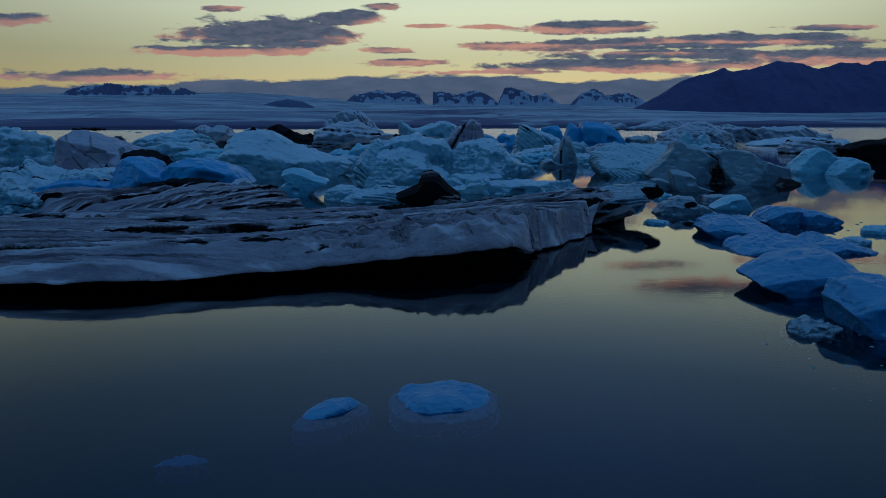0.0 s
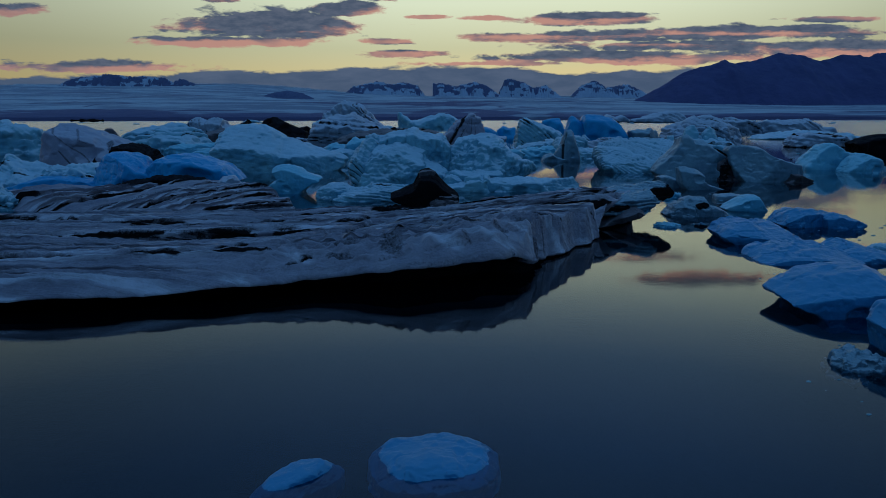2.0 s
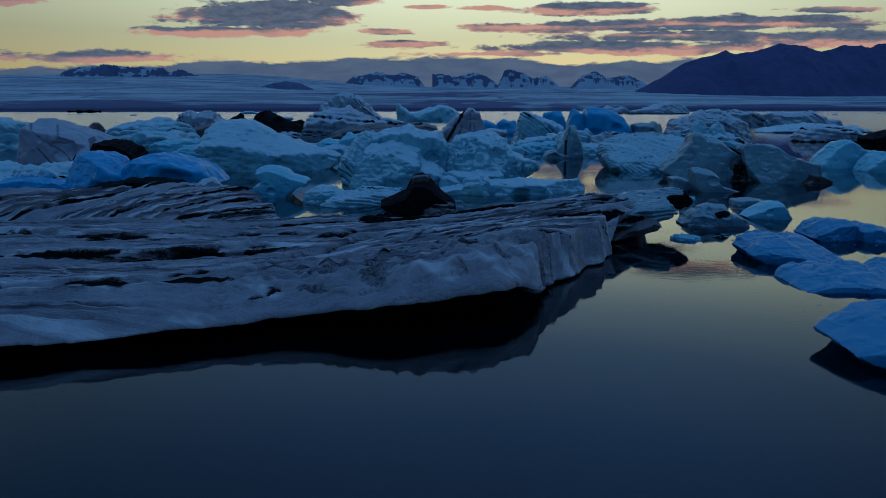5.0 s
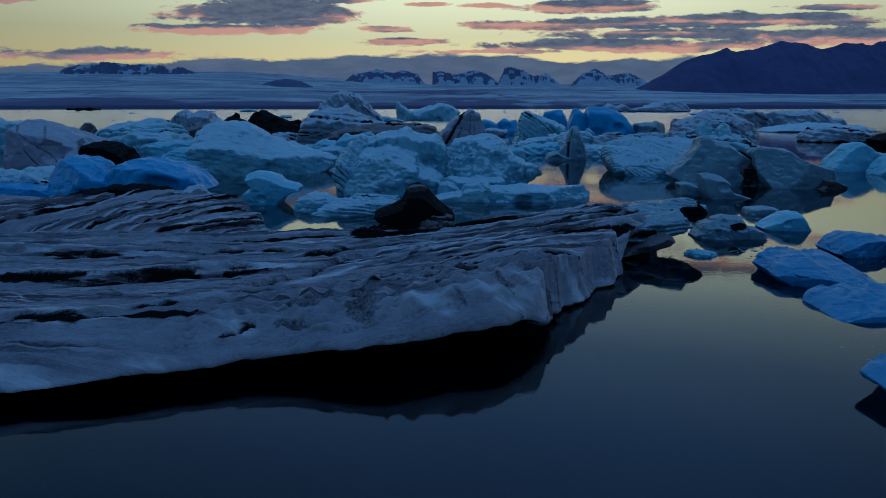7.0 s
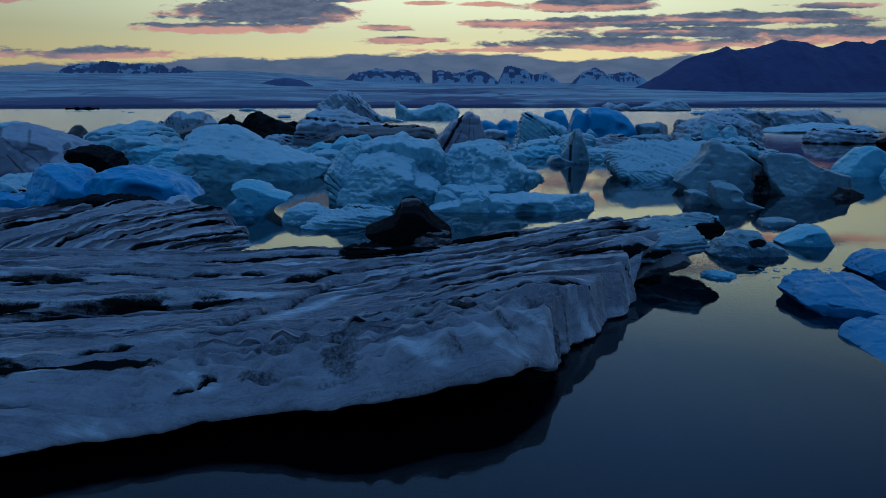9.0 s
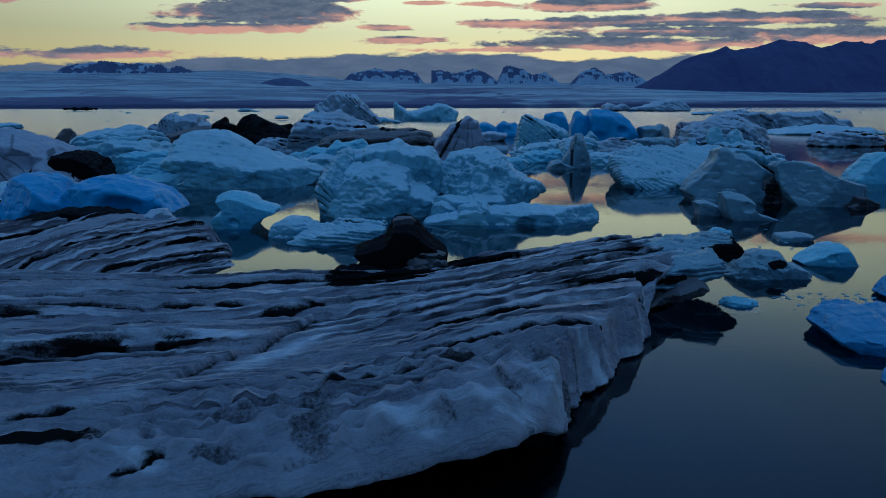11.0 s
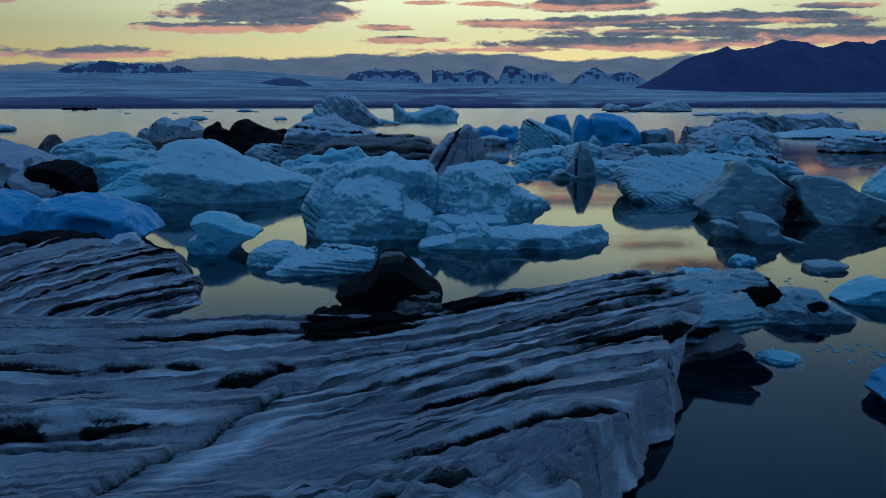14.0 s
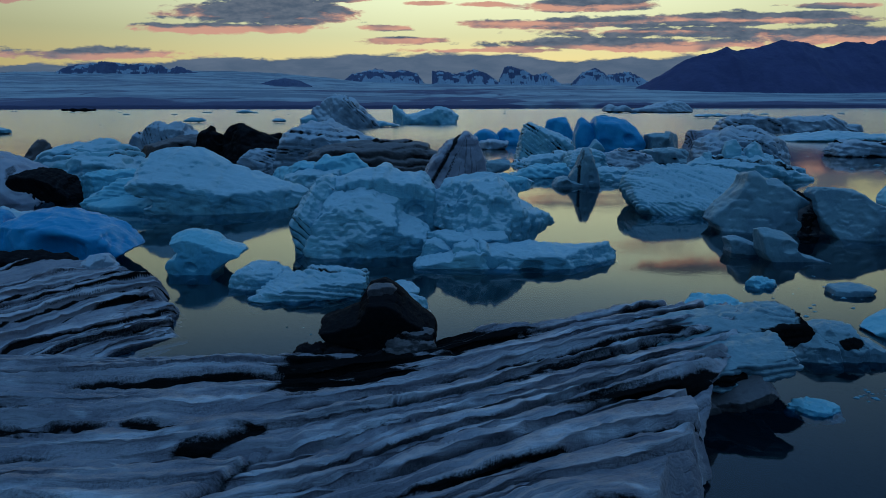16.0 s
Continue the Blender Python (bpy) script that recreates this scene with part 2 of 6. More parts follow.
def scallop(p, scale, seed=0, flat=False):
    """Concave melt scoops that meet in sharp ridges: 0 in the hollows, about 1 on the ridges."""
    q = p / scale
    c = np.floor(q).astype(np.int64)
    f = q - c
    best = np.full(len(p), 9.0)
    for i in (-1, 0, 1):
        for j in (-1, 0, 1):
            for k in (0,) if flat else (-1, 0, 1):
                r = hash3(c[:, 0] + i, c[:, 1] + j, c[:, 2] + k, seed)
                a, e = r * 57.31, r * 913.7
                d = (f[:, 0] - i - r) ** 2 + (f[:, 1] - j - (a - np.floor(a))) ** 2 + (0 if flat else (f[:, 2] - k - (e - np.floor(e))) ** 2)
                best = np.minimum(best, d)
    return best


def smooth(v, lo, hi):
    t = np.clip((v - lo) / (hi - lo), 0, 1)
    return t * t * (3 - 2 * t)


def grid_mesh(name, P, mat, ash=None, wrap=False, flip=False, layer=None, frost_light=None):
    """A sheet of quads from points P (rows, columns, 3); wrap closes it in the column direction."""
    r, c = P.shape[:2]
    cols = c if wrap else c - 1
    i, j = np.meshgrid(np.arange(r - 1), np.arange(cols), indexing="ij")
    a, b = i * c + j, i * c + (j + 1) % c
    quads = np.stack([a, a + c, b + c, b] if not flip else [a, b, b + c, a + c], -1).reshape(-1, 4)
    me = bpy.data.meshes.new(name)
    me.vertices.add(r * c)
    me.vertices.foreach_set("co", P.reshape(-1))
    me.loops.add(quads.size)
    me.loops.foreach_set("vertex_index", quads.reshape(-1).astype(np.int32))
    me.polygons.add(len(quads))
    me.polygons.foreach_set("loop_start", np.arange(0, quads.size, 4, dtype=np.int32))
    me.polygons.foreach_set("use_smooth", np.ones(len(quads), bool))
    me.update(calc_edges=True)
    me.validate()
    if ash is not None:
        at = me.attributes.new("ash", "FLOAT", "POINT")
        at.data.foreach_set("value", np.ascontiguousarray(ash, dtype=np.float32).reshape(-1))
    if layer is not None:
        at = me.attributes.new("layer", "FLOAT", "POINT")
        at.data.foreach_set("value", np.ascontiguousarray(layer, dtype=np.float32).reshape(-1))
    if frost_light is not None:
        at = me.attributes.new("frost_light", "FLOAT", "POINT")
        at.data.foreach_set("value", np.ascontiguousarray(frost_light, dtype=np.float32).reshape(-1))
    me.materials.append(mat)
    return new(name, me)


def surface_net(F, org, cell):
    """Closed quad surface of the zero level of F on a grid; inside is negative. Returns points and quads."""
    S = F < 0
    n = np.array(F.shape) - 1
    tot, cnt = np.zeros((*n, 3), np.float32), np.zeros(n, np.float32)

    def cut(c):
        return tuple(slice(o, o + m) for o, m in zip(c, n))

    for ax in range(3):
        for b in range(4):
            c0 = [0, 0, 0]
            c0[(ax + 1) % 3], c0[(ax + 2) % 3] = b & 1, b >> 1
            c1 = list(c0)
            c1[ax] = 1
            cross = S[cut(c0)] != S[cut(c1)]
            a, e = F[cut(c0)][cross], F[cut(c1)][cross]
            pt = np.tile(np.array(c0, np.float32), (len(a), 1))
            pt[:, ax] = a / (a - e)
            tot[cross] += pt
            cnt[cross] += 1
    live = cnt > 0
    ids = np.full(n, -1, np.int64)
    ids[live] = np.arange(live.sum())
    P = (np.argwhere(live) + tot[live] / cnt[live][:, None]) * cell + org
    quads = []
    for ax in range(3):
        lo = [slice(1, -1)] * 3
        hi = [slice(1, -1)] * 3
        lo[ax], hi[ax] = slice(0, -1), slice(1, None)
        a, e = S[tuple(lo)], S[tuple(hi)]
        at = np.argwhere(a != e)
        at[:, (ax + 1) % 3] += 1
        at[:, (ax + 2) % 3] += 1
        inside = a[a != e]
        u, w = np.zeros(3, np.int64), np.zeros(3, np.int64)
        u[(ax + 1) % 3], w[(ax + 2) % 3] = 1, 1
        q = np.stack([ids[tuple((at - k).T)] for k in (u + w, w, 0 * u, u)], -1)
        quads.append(np.where(inside[:, None], q, q[:, ::-1]))
    return P, np.concatenate(quads)


def coarse(ax, func, step=3):
    """func at every third grid point, filled in between."""
    low = [np.linspace(a[0], a[-1], max(2, len(a) // step)) for a in ax]
    v = func(np.stack(np.meshgrid(*low, indexing="ij"), -1).reshape(-1, 3)).reshape([len(a) for a in low])
    for i, (a, b) in enumerate(zip(ax, low)):
        t = np.clip((a - b[0]) / (b[1] - b[0]), 0, len(b) - 1.0001)
        k = t.astype(int)
        f = (t - k).reshape([-1 if j == i else 1 for j in range(3)])
        v = np.take(v, k, i) * (1 - f) + np.take(v, k + 1, i) * f
    return v.reshape(-1)


def quad_mesh(name, P, quads, mat, ash=None, layer=None, frost_light=None):
    me = bpy.data.meshes.new(name)
    me.vertices.add(len(P))
    me.vertices.foreach_set("co", np.ascontiguousarray(P, np.float32).reshape(-1))
    me.loops.add(quads.size)
    me.loops.foreach_set("vertex_index", quads.reshape(-1).astype(np.int32))
    me.polygons.add(len(quads))
    me.polygons.foreach_set("loop_start", np.arange(0, quads.size, 4, dtype=np.int32))
    me.polygons.foreach_set("use_smooth", np.ones(len(quads), bool))
    me.update(calc_edges=True)
    if ash is not None:
        at = me.attributes.new("ash", "FLOAT", "POINT")
        at.data.foreach_set("value", np.ascontiguousarray(ash, np.float32).reshape(-1))
    if layer is not None:
        at = me.attributes.new("layer", "FLOAT", "POINT")
        at.data.foreach_set("value", np.ascontiguousarray(layer, np.float32).reshape(-1))
    if frost_light is not None:
        at = me.attributes.new("frost_light", "FLOAT", "POINT")
        at.data.foreach_set("value", np.ascontiguousarray(frost_light, np.float32).reshape(-1))
    me.materials.append(mat)
    return new(name, me)


def vertex_normals(P, quads):
    fn = np.cross(P[quads[:, 2]] - P[quads[:, 0]], P[quads[:, 3]] - P[quads[:, 1]])
    N = np.zeros_like(P)
    for k in range(4):
        for i in range(3):
            N[:, i] += np.bincount(quads[:, k], fn[:, i], len(P))
    return N / (np.linalg.norm(N, axis=1, keepdims=True) + 1e-12)


def outline_distance(x, z, points, L, h, keel):
    """Signed distance of (x, z) from the closed line through points, negative inside."""
    gx, gz = np.linspace(-0.75 * L, 0.75 * L, 240), np.linspace(-1.1 * keel, 1.6 * h, 170)
    qx, qz = np.meshgrid(gx, gz, indexing="ij")
    best, inside = np.full(qx.shape, 1e9), np.zeros(qx.shape, bool)
    for (ax, az), (bx, bz) in zip(points, points[1:] + points[:1]):
        ex, ez = bx - ax, bz - az
        t = np.clip(((qx - ax) * ex + (qz - az) * ez) / (ex * ex + ez * ez + 1e-12), 0, 1)
        best = np.minimum(best, np.hypot(qx - ax - t * ex, qz - az - t * ez))
        if ez:
            inside ^= ((az > qz) != (bz > qz)) & (qx < ax + ex * (qz - az) / ez)
    d = np.where(inside, -best, best)
    u = np.clip((x - gx[0]) / (gx[1] - gx[0]), 0, 238.999)
    v = np.clip((z - gz[0]) / (gz[1] - gz[0]), 0, 168.999)
    i, j = u.astype(int), v.astype(int)
    u, v = u - i, v - j
    return (d[i, j] * (1 - u) + d[i + 1, j] * u) * (1 - v) + (d[i, j + 1] * (1 - u) + d[i + 1, j + 1] * u) * v


def iceberg(name, label, x0, x1, y, depth, h, prof, mat, seed, turn=0.0, side=(0.75, 1.0, 0.9), draft=0.12, box=2.6, rough=1.0, under=0.07, round_=0.014,
            strata=(0.0, 1.0, 0.0, 0.0), ash=(0.0, 1.0), bottom=0.0, facets=5, hollows=16, res=70, z=0.0, category="iceberg", group="icebergs in the lagoon", parent=None, flutes=0.0, outline=None, crust_relief=0.3, stain=()):
    """One drifting berg between x0 and x1 with its near foot at y. prof: heights along its length, as parts of h; side: heights from its near to its far
    side; draft: how much its walls lean in; box: how square its plan is; strata: relief, spacing and dip (along, across) of its layers;
    ash: share and size of dirt; facets, hollows: how many broken faces and melt scoops; crust_relief: how deep its melt relief;
    outline: in place of prof, the berg's front shape with its overhangs, as parts of its length and height."""
    L = x1 - x0
    cell = max(L / res, (0.0019 if L < 7 else 0.0024) * (y - 16))
    size = min(L, depth)
    keel = 0.3 + 0.15 * h
    nx, ny, nz = (int(math.ceil(v)) for v in (1.3 * L / cell, 1.3 * depth / cell, (1.3 * h + keel) / cell + 4))
    org = np.array([-nx * cell / 2, -ny * cell / 2, -keel])
    ax = [org[i] + cell * np.arange(m + 1) for i, m in enumerate((nx, ny, nz))]
    G = np.stack(np.meshgrid(*ax, indexing="ij"), -1)
    flat = G.reshape(-1, 3)
    # bend space with noise, so that brows overhang and walls wander
    sc = max(size * 0.33, 6 * cell)
    wx = coarse(ax, lambda q: fbm(q + seed * 7.31, sc, 2, seed))
    wy = coarse(ax, lambda q: fbm(q + seed * 7.31 + 31, sc, 2, seed + 3))
    wz = coarse(ax, lambda q: fbm(q * [1, 1, 0.3] + seed * 3.7, sc * 0.7, 2, seed + 6))
    amp = (0.06 if outline else 0.13) * size * rough
    wm = coarse(ax, lambda q: fbm(q * [1, 1, 1.2] + seed * 5.1, max(0.13 * size, 5 * cell), 2, seed + 8, 0.5, True), 2)
    X, Y = flat[:, 0] + amp * wx, flat[:, 1] + amp * wy
    Z = flat[:, 2]
    up = np.clip(Z / h, 0, 1.2)
    R = 1.0 - draft * up - under * np.exp(-(Z / (0.07 * h + 0.12)) ** 2) + 0.05 * np.clip(-Z, 0, 1)
    across = np.interp(Y / (depth / 2), np.linspace(-1, 1, len(side)), side)
    if outline:
        stretch, R = 1.22, R + 0.02
        front = [(L * (u - 0.5), h * v) for u, v in outline]
        front = [(front[0][0], -2 * keel)] + front + [(front[-1][0], -2 * keel)]
        roof = outline_distance(X, np.where(Z > 0, Z / across, Z) + 0.03 * h * rough * wz, front, L, h, keel)
    else:
        stretch = 1.0
        fine = np.linspace(-1.2, 1.2, 241)
        hh = np.interp(fine, np.linspace(-1, 1, len(prof)), prof)
        hh = np.convolve(np.pad(hh, 3, mode="edge"), np.ones(7) / 7, "valid")
        H = 0.94 * h * np.interp(X / (L / 2), fine, hh) * across
        roof = (Z - H - 0.12 * h * rough * wz) * 0.8
    rad = (np.abs(X / (stretch * L / 2)) ** box + np.abs(Y / (depth / 2)) ** box) ** (1 / box)
    wall = (rad - R) * size / 2
    k = (0.5 * round_ if outline else round_) * size + 0.6 * cell
    t = np.clip(0.5 + 0.5 * (wall - roof) / k, 0, 1)
    F = roof * (1 - t) + wall * t + k * t * (1 - t)
    rng = np.random.RandomState(seed)
    Zb = Z + 0.25 * amp * wz
    for _ in range(facets):
        az, tip = rng.uniform(0, 2 * math.pi), radians(rng.uniform(-12, 38))
        if outline:
            az = rng.uniform(1.2, 1.8) * math.pi
        n = np.array([math.cos(az) * math.cos(tip), math.sin(az) * math.cos(tip), math.sin(tip)])
        reach = math.sqrt((n[0] * L / 2) ** 2 + (n[1] * depth / 2) ** 2 + (n[2] * h) ** 2)
        F = np.maximum(F, (X * n[0] + Y * n[1] + Zb * n[2] - reach * rng.uniform(0.66, 0.94)) * 0.9)
    scoops = []
    for _ in range((hollows + 1) // 2):
        az, br = rng.uniform(0, 2 * math.pi) if rng.rand() < 0.35 else rng.uniform(math.pi, 2 * math.pi), size * rng.uniform(0.14, 0.42)
        if outline:
            scoops.append((rng.uniform(-0.42, 0.42) * L, -(0.44 * depth + 0.72 * br), rng.uniform(0.0, 0.7) * h, br))
            continue
        cz = rng.uniform(0.0, 0.85) * h * np.interp(math.cos(az), np.linspace(-1, 1, len(prof)), prof)
        rr, off = 0.93 - draft * cz / h, 0.78 * br
        scoops.append((math.cos(az) * (L / 2 * rr + off), math.sin(az) * (depth / 2 * rr + off), cz, br))
    for bx, by, bz, br in scoops:
        db = np.sqrt((X - bx) ** 2 + (Y - by) ** 2 + ((Zb - bz) * 1.25) ** 2) - br
        kk = 0.12 * br
        tt = np.clip(0.5 + 0.5 * (F + db) / kk, 0, 1)
        F = -db * (1 - tt) + F * tt + kk * tt * (1 - tt)
    F = F - 0.010 * size * (0.4 + 0.6 * rough) * wm
    F = np.maximum(F, -(Z + keel - 1.5 * cell)).reshape(nx + 1, ny + 1, nz + 1)
    for i in range(3):
        F = np.moveaxis(F, i, 0)
        F[0] = F[-1] = np.maximum(np.maximum(F[0], F[-1]), cell)
        F = np.moveaxis(F, 0, i)
    P, quads = surface_net(F, org, cell)
    N = vertex_normals(P, quads)
    q = P + seed * 7.31
    gs = max(size * 0.10, 2.5 * cell)
    d = 0.017 * size * rough * fbm(q * [1, 1, 1.3], gs * 1.7, 2, seed + 9, 0.5, True) + 0.008 * size * rough * fbm(q, gs * 0.6, 3, seed + 10, 0.55, True)
    d = np.minimum(d, 0.05 * size) + 0.010 * size * fbm(q, gs * 3, 2, seed + 11)
    crag = fbm(q * [1, 1, 1.6] + 0.5 * gs * fbm(q, gs * 2, 2, seed + 12)[:, None], gs * 2.6, 3, seed + 14, 0.55, True)
    d = d - 0.040 * size * (0.2 + rough) * smooth(crag, 0.45, 0.7) + 0.008 * size * (0.2 + rough) * fbm(q * [1, 1, 0.6], max(gs * 0.8, 2 * cell), 2, seed + 17, 0.5, True)
    zs = np.array([1, 1, 0.7])
    wander = fbm(q, 0.25 * size, 2, seed + 18)[:, None]
    for scale, deep, sd in ((0.34, 0.15, 15), (0.17, 0.075, 16)):
        d = d + deep * size * (0.12 + rough) * (np.minimum(scallop(q * zs + 0.10 * size * wander, max(scale * size, 4 * cell), seed + sd), 0.8) - 0.35)
    fs = max(0.20 * size ** 0.7, 4.5 * cell)
    broken = 0.45 + 0.55 * smooth(fbm(q, size * 0.3, 2, seed + 19), -0.3, 0.3)
    d = d + crust_relief * fs * broken * (0.42 * (np.minimum(scallop(q * [1, 1, 1.4] + 0.3 * fs * fbm(q, fs, 2, seed + 20)[:, None], fs * 1.5, seed + 22), 0.7) - 0.3) + 0.15 * fbm(q * [1, 1, 1.5], fs * 0.7, 2, seed + 23, 0.5, True))
    if flutes:
        d = d + flutes * fbm(q * [1, 1, 0.12], max(size * 0.06, 2.5 * cell), 3, seed + 13, 0.5, True) * (1 - np.abs(N[:, 2]))
    relief, gap, da, dc = strata
    lay = q[:, 2] + da * q[:, 0] + dc * q[:, 1] + 0.7 * gap * fbm(q, size * 0.5, 3, seed + 3)
    lay = lay + 0.9 * gap * vnoise(np.stack([lay / gap * 0.41, 0 * lay, 0 * lay + seed], -1), seed)
    band = np.floor(lay / gap)
    fr = lay / gap - band
    zero = np.zeros(len(band), np.int64)
    which = hash3(band.astype(np.int64), zero, zero, seed)
    if relief > 0:
        d = d + relief * (smooth(fr, 0.0, 0.25) - smooth(fr, 0.6, 1.0) - 0.5) * (0.35 + 0.9 * which)
    share, asize, width = (*ash, 0.10)[:3]
    width = max(width, min(0.3, 0.8 * cell / gap))
    dirt = np.zeros(len(P))
    if share > 0:
        soil = share if relief == 0 else share * 0.22
        blot = smooth(fbm(q * [1, 1, 2.2], asize, 5, seed + 21, 0.6), 0.50 - soil * 0.95, 0.80 - soil * 0.9)
        dirt = np.maximum(dirt, blot)
        if relief > 0:
            broken = smooth(fbm(q, asize, 3, seed + 25), -0.3, 0.1)
            dirt = np.maximum(dirt, smooth(which, 1 - share * 1.5, 1 - share * 1.1) * smooth(np.abs(fr - 0.5), 0.46 - width, 0.5 - 0.6 * width) * broken * (0.72 + 0.7 * fbm(q, asize * 0.6, 3, seed + 27)))
    if bottom > 0:
        dirt = np.maximum(dirt, smooth(bottom - P[:, 2] / h + 0.2 * fbm(q, size * 0.2, 3, seed + 2), -0.1, 0.15))
    # streaks of ash down the front: from (along, height) to (along, height), half width, as parts of the length and height
    for u0, v0, u1, v1, w in stain:
        a, e = np.array([(u0 - 0.5) * L, v0 * h]), np.array([(u1 - u0) * L, (v1 - v0) * h])
        g = P[:, [0, 2]] - a
        along = np.clip(g @ e / (e @ e), 0, 1)
        far = np.hypot(*(g - along[:, None] * e).T) + 0.5 * w * L * fbm(q * [1, 1, 0.5], max(w * L, 3 * cell), 3, seed + 51)
        dirt = np.maximum(dirt, min(1.0, 0.4 + 0.25 * w * L / cell) * (1 - smooth(far, 0.55 * w * L, w * L + 0.6 * cell)))
    P = P + N * d[:, None]
    N = vertex_normals(P, quads)
    # upward faces turn paler: old crust plus top light put into the colour
    lit_crust = smooth(N[:, 2] + 0.16 * fbm(q, size * 0.2, 4, seed + 41), 0.1, 0.9)
    ob = quad_mesh(name, P, quads, mat, dirt, lay / gap if relief > 0 else None, lit_crust)
    ob.matrix_world = pose((x0 + x1) / 2, y + depth / 2, z, 0, 0, turn)
    if parent:
        ob.parent = parent
        ob.matrix_parent_inverse = parent.matrix_basis.inverted()
        return tagged(ob, label)
    return tagged(ob, label, category, group)


# ------------------------------------------------------------------ water and lake bed
def sheet(name, x0, x1, y0, y1, z, mat, nx=2, ny=2):
    gx, gy = np.meshgrid(np.linspace(x0, x1, nx), np.linspace(y0, y1, ny))
    return grid_mesh(name, np.stack([gx, gy, 0 * gx + z], -1), mat, flip=True)


tagged(sheet("water", -6000, 6000, -6000, 3200, 0, WATER, 25, 25), "calm dark lagoon water mirroring the dusk sky", "water", kind="structure")
tagged(sheet("ground", -6000, 6000, -6000, 5000, -6, BED, 3, 3), "dark silty bed of the lagoon", "ground", kind="structure")


# ------------------------------------------------------------------ glacier and mountains
def glacier():
    xs, ys = np.linspace(-4200, 4200, 300), np.concatenate([[2380, 2400], np.linspace(2402, 4400, 160)])
    gx, gy = np.meshgrid(xs, ys)
    p = np.stack([gx, gy, 0 * gx], -1).reshape(-1, 3)
    t = np.clip((gy - 2400) / 2000, 0, 1)
    roll = fbm(p * [1, 1.8, 1], 900, 4, 3).reshape(gx.shape)
    rough = fbm(p, 90, 4, 8, 0.5, True).reshape(gx.shape)
    west = smooth(-gx, 100, 1500)
    z = 10 + (138 + 80 * west) * t ** 0.75 + 26 * roll * t ** 0.5 + 4 * rough * (0.4 + t)
    mid = np.exp(-((gx - 250) / 700) ** 2)
    z = z + 14 * mid * np.exp(-((t - 0.25) / 0.12) ** 2)
    z = np.where(gy < 2401, -8 + 0 * z, z)
    flow = fbm(p * [0.25, 1.0, 1] + [0, 0, 5], 150, 4, 31).reshape(gx.shape)
    wide = fbm(p * [1, 0.5, 1], 1500, 3, 35).reshape(gx.shape)
    dirt = np.clip(0.85 * smooth(0.22 - t + 0.16 * flow + 0.22 * wide, 0, 0.2) * (1 - 0.85 * mid) + 0.75 * smooth(flow, 0.08, 0.4) * (1 - 0.7 * t) + 0.55 * mid * (1 - t) * smooth(rough, 0.1, 0.5), 0, 1)
    dirt = np.maximum(dirt, 0.75 * smooth(np.abs(roll), 0.05, 0.0) * (1 - t))
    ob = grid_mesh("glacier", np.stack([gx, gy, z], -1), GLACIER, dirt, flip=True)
    tagged(ob, "broad glacier tongue with dirty moraine bands ending at the lagoon", "glacier", kind="structure")


def ridge(name, label, y, depth, line, foot, mat, seed, jag, snow=0.0, category="mountain"):
    """A mountain whose crest follows line: pairs of x and height."""
    lx, lz = [a for a, b in line], [b for a, b in line]
    xs = np.linspace(lx[0], lx[-1], 220)
    vs = np.linspace(-1, 1, 50)
    gx, gv = np.meshgrid(xs, vs)
    crest = np.interp(gx, lx, lz)
    p = np.stack([gx, y + gv * depth, 0 * gx], -1).reshape(-1, 3)
    gul = fbm(p * [1, 0.35, 1], depth * 0.35, 5, seed, 0.55, True).reshape(gx.shape)
    wob = fbm(p, depth * 0.08, 4, seed + 4).reshape(gx.shape)
    z = foot + (crest - foot) * np.clip(1 - np.abs(gv) ** 1.15, 0, 1) + (crest - foot) * (jag * gul * np.abs(gv) * (1 - np.abs(gv)) * 2.2 + jag * 0.25 * wob * (1 - np.abs(gv)))
    p3 = np.stack([gx, y + gv * depth, 2.2 * z], -1).reshape(-1, 3)
    dirt = smooth(fbm(p3, depth * 0.45, 5, seed + 7).reshape(gx.shape), 0.35 - snow, 0.5 - snow) if snow > 0 else 0 * gx
    if snow > 0:
        low = 1 - (z - foot) / (np.max(crest) - foot)
        dirt = np.maximum(dirt, smooth(low + 0.5 * gul, 0.58, 0.9))
    ob = grid_mesh(name, np.stack([gx, y + gv * depth, z], -1), mat, dirt, flip=True)
    return tagged(ob, label, category)


glacier()
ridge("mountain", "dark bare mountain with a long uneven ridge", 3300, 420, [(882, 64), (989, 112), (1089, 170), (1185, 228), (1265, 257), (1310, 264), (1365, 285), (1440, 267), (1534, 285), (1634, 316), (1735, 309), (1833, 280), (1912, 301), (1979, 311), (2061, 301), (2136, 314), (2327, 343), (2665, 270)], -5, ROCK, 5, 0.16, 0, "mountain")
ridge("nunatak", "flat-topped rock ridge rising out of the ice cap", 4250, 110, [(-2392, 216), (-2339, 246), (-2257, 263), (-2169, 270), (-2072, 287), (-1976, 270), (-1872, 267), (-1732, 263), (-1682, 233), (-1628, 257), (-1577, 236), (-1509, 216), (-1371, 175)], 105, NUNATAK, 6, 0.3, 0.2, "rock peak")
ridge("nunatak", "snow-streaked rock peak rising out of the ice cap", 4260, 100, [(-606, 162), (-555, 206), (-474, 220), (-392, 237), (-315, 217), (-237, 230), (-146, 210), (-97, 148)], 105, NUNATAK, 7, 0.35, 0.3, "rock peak")
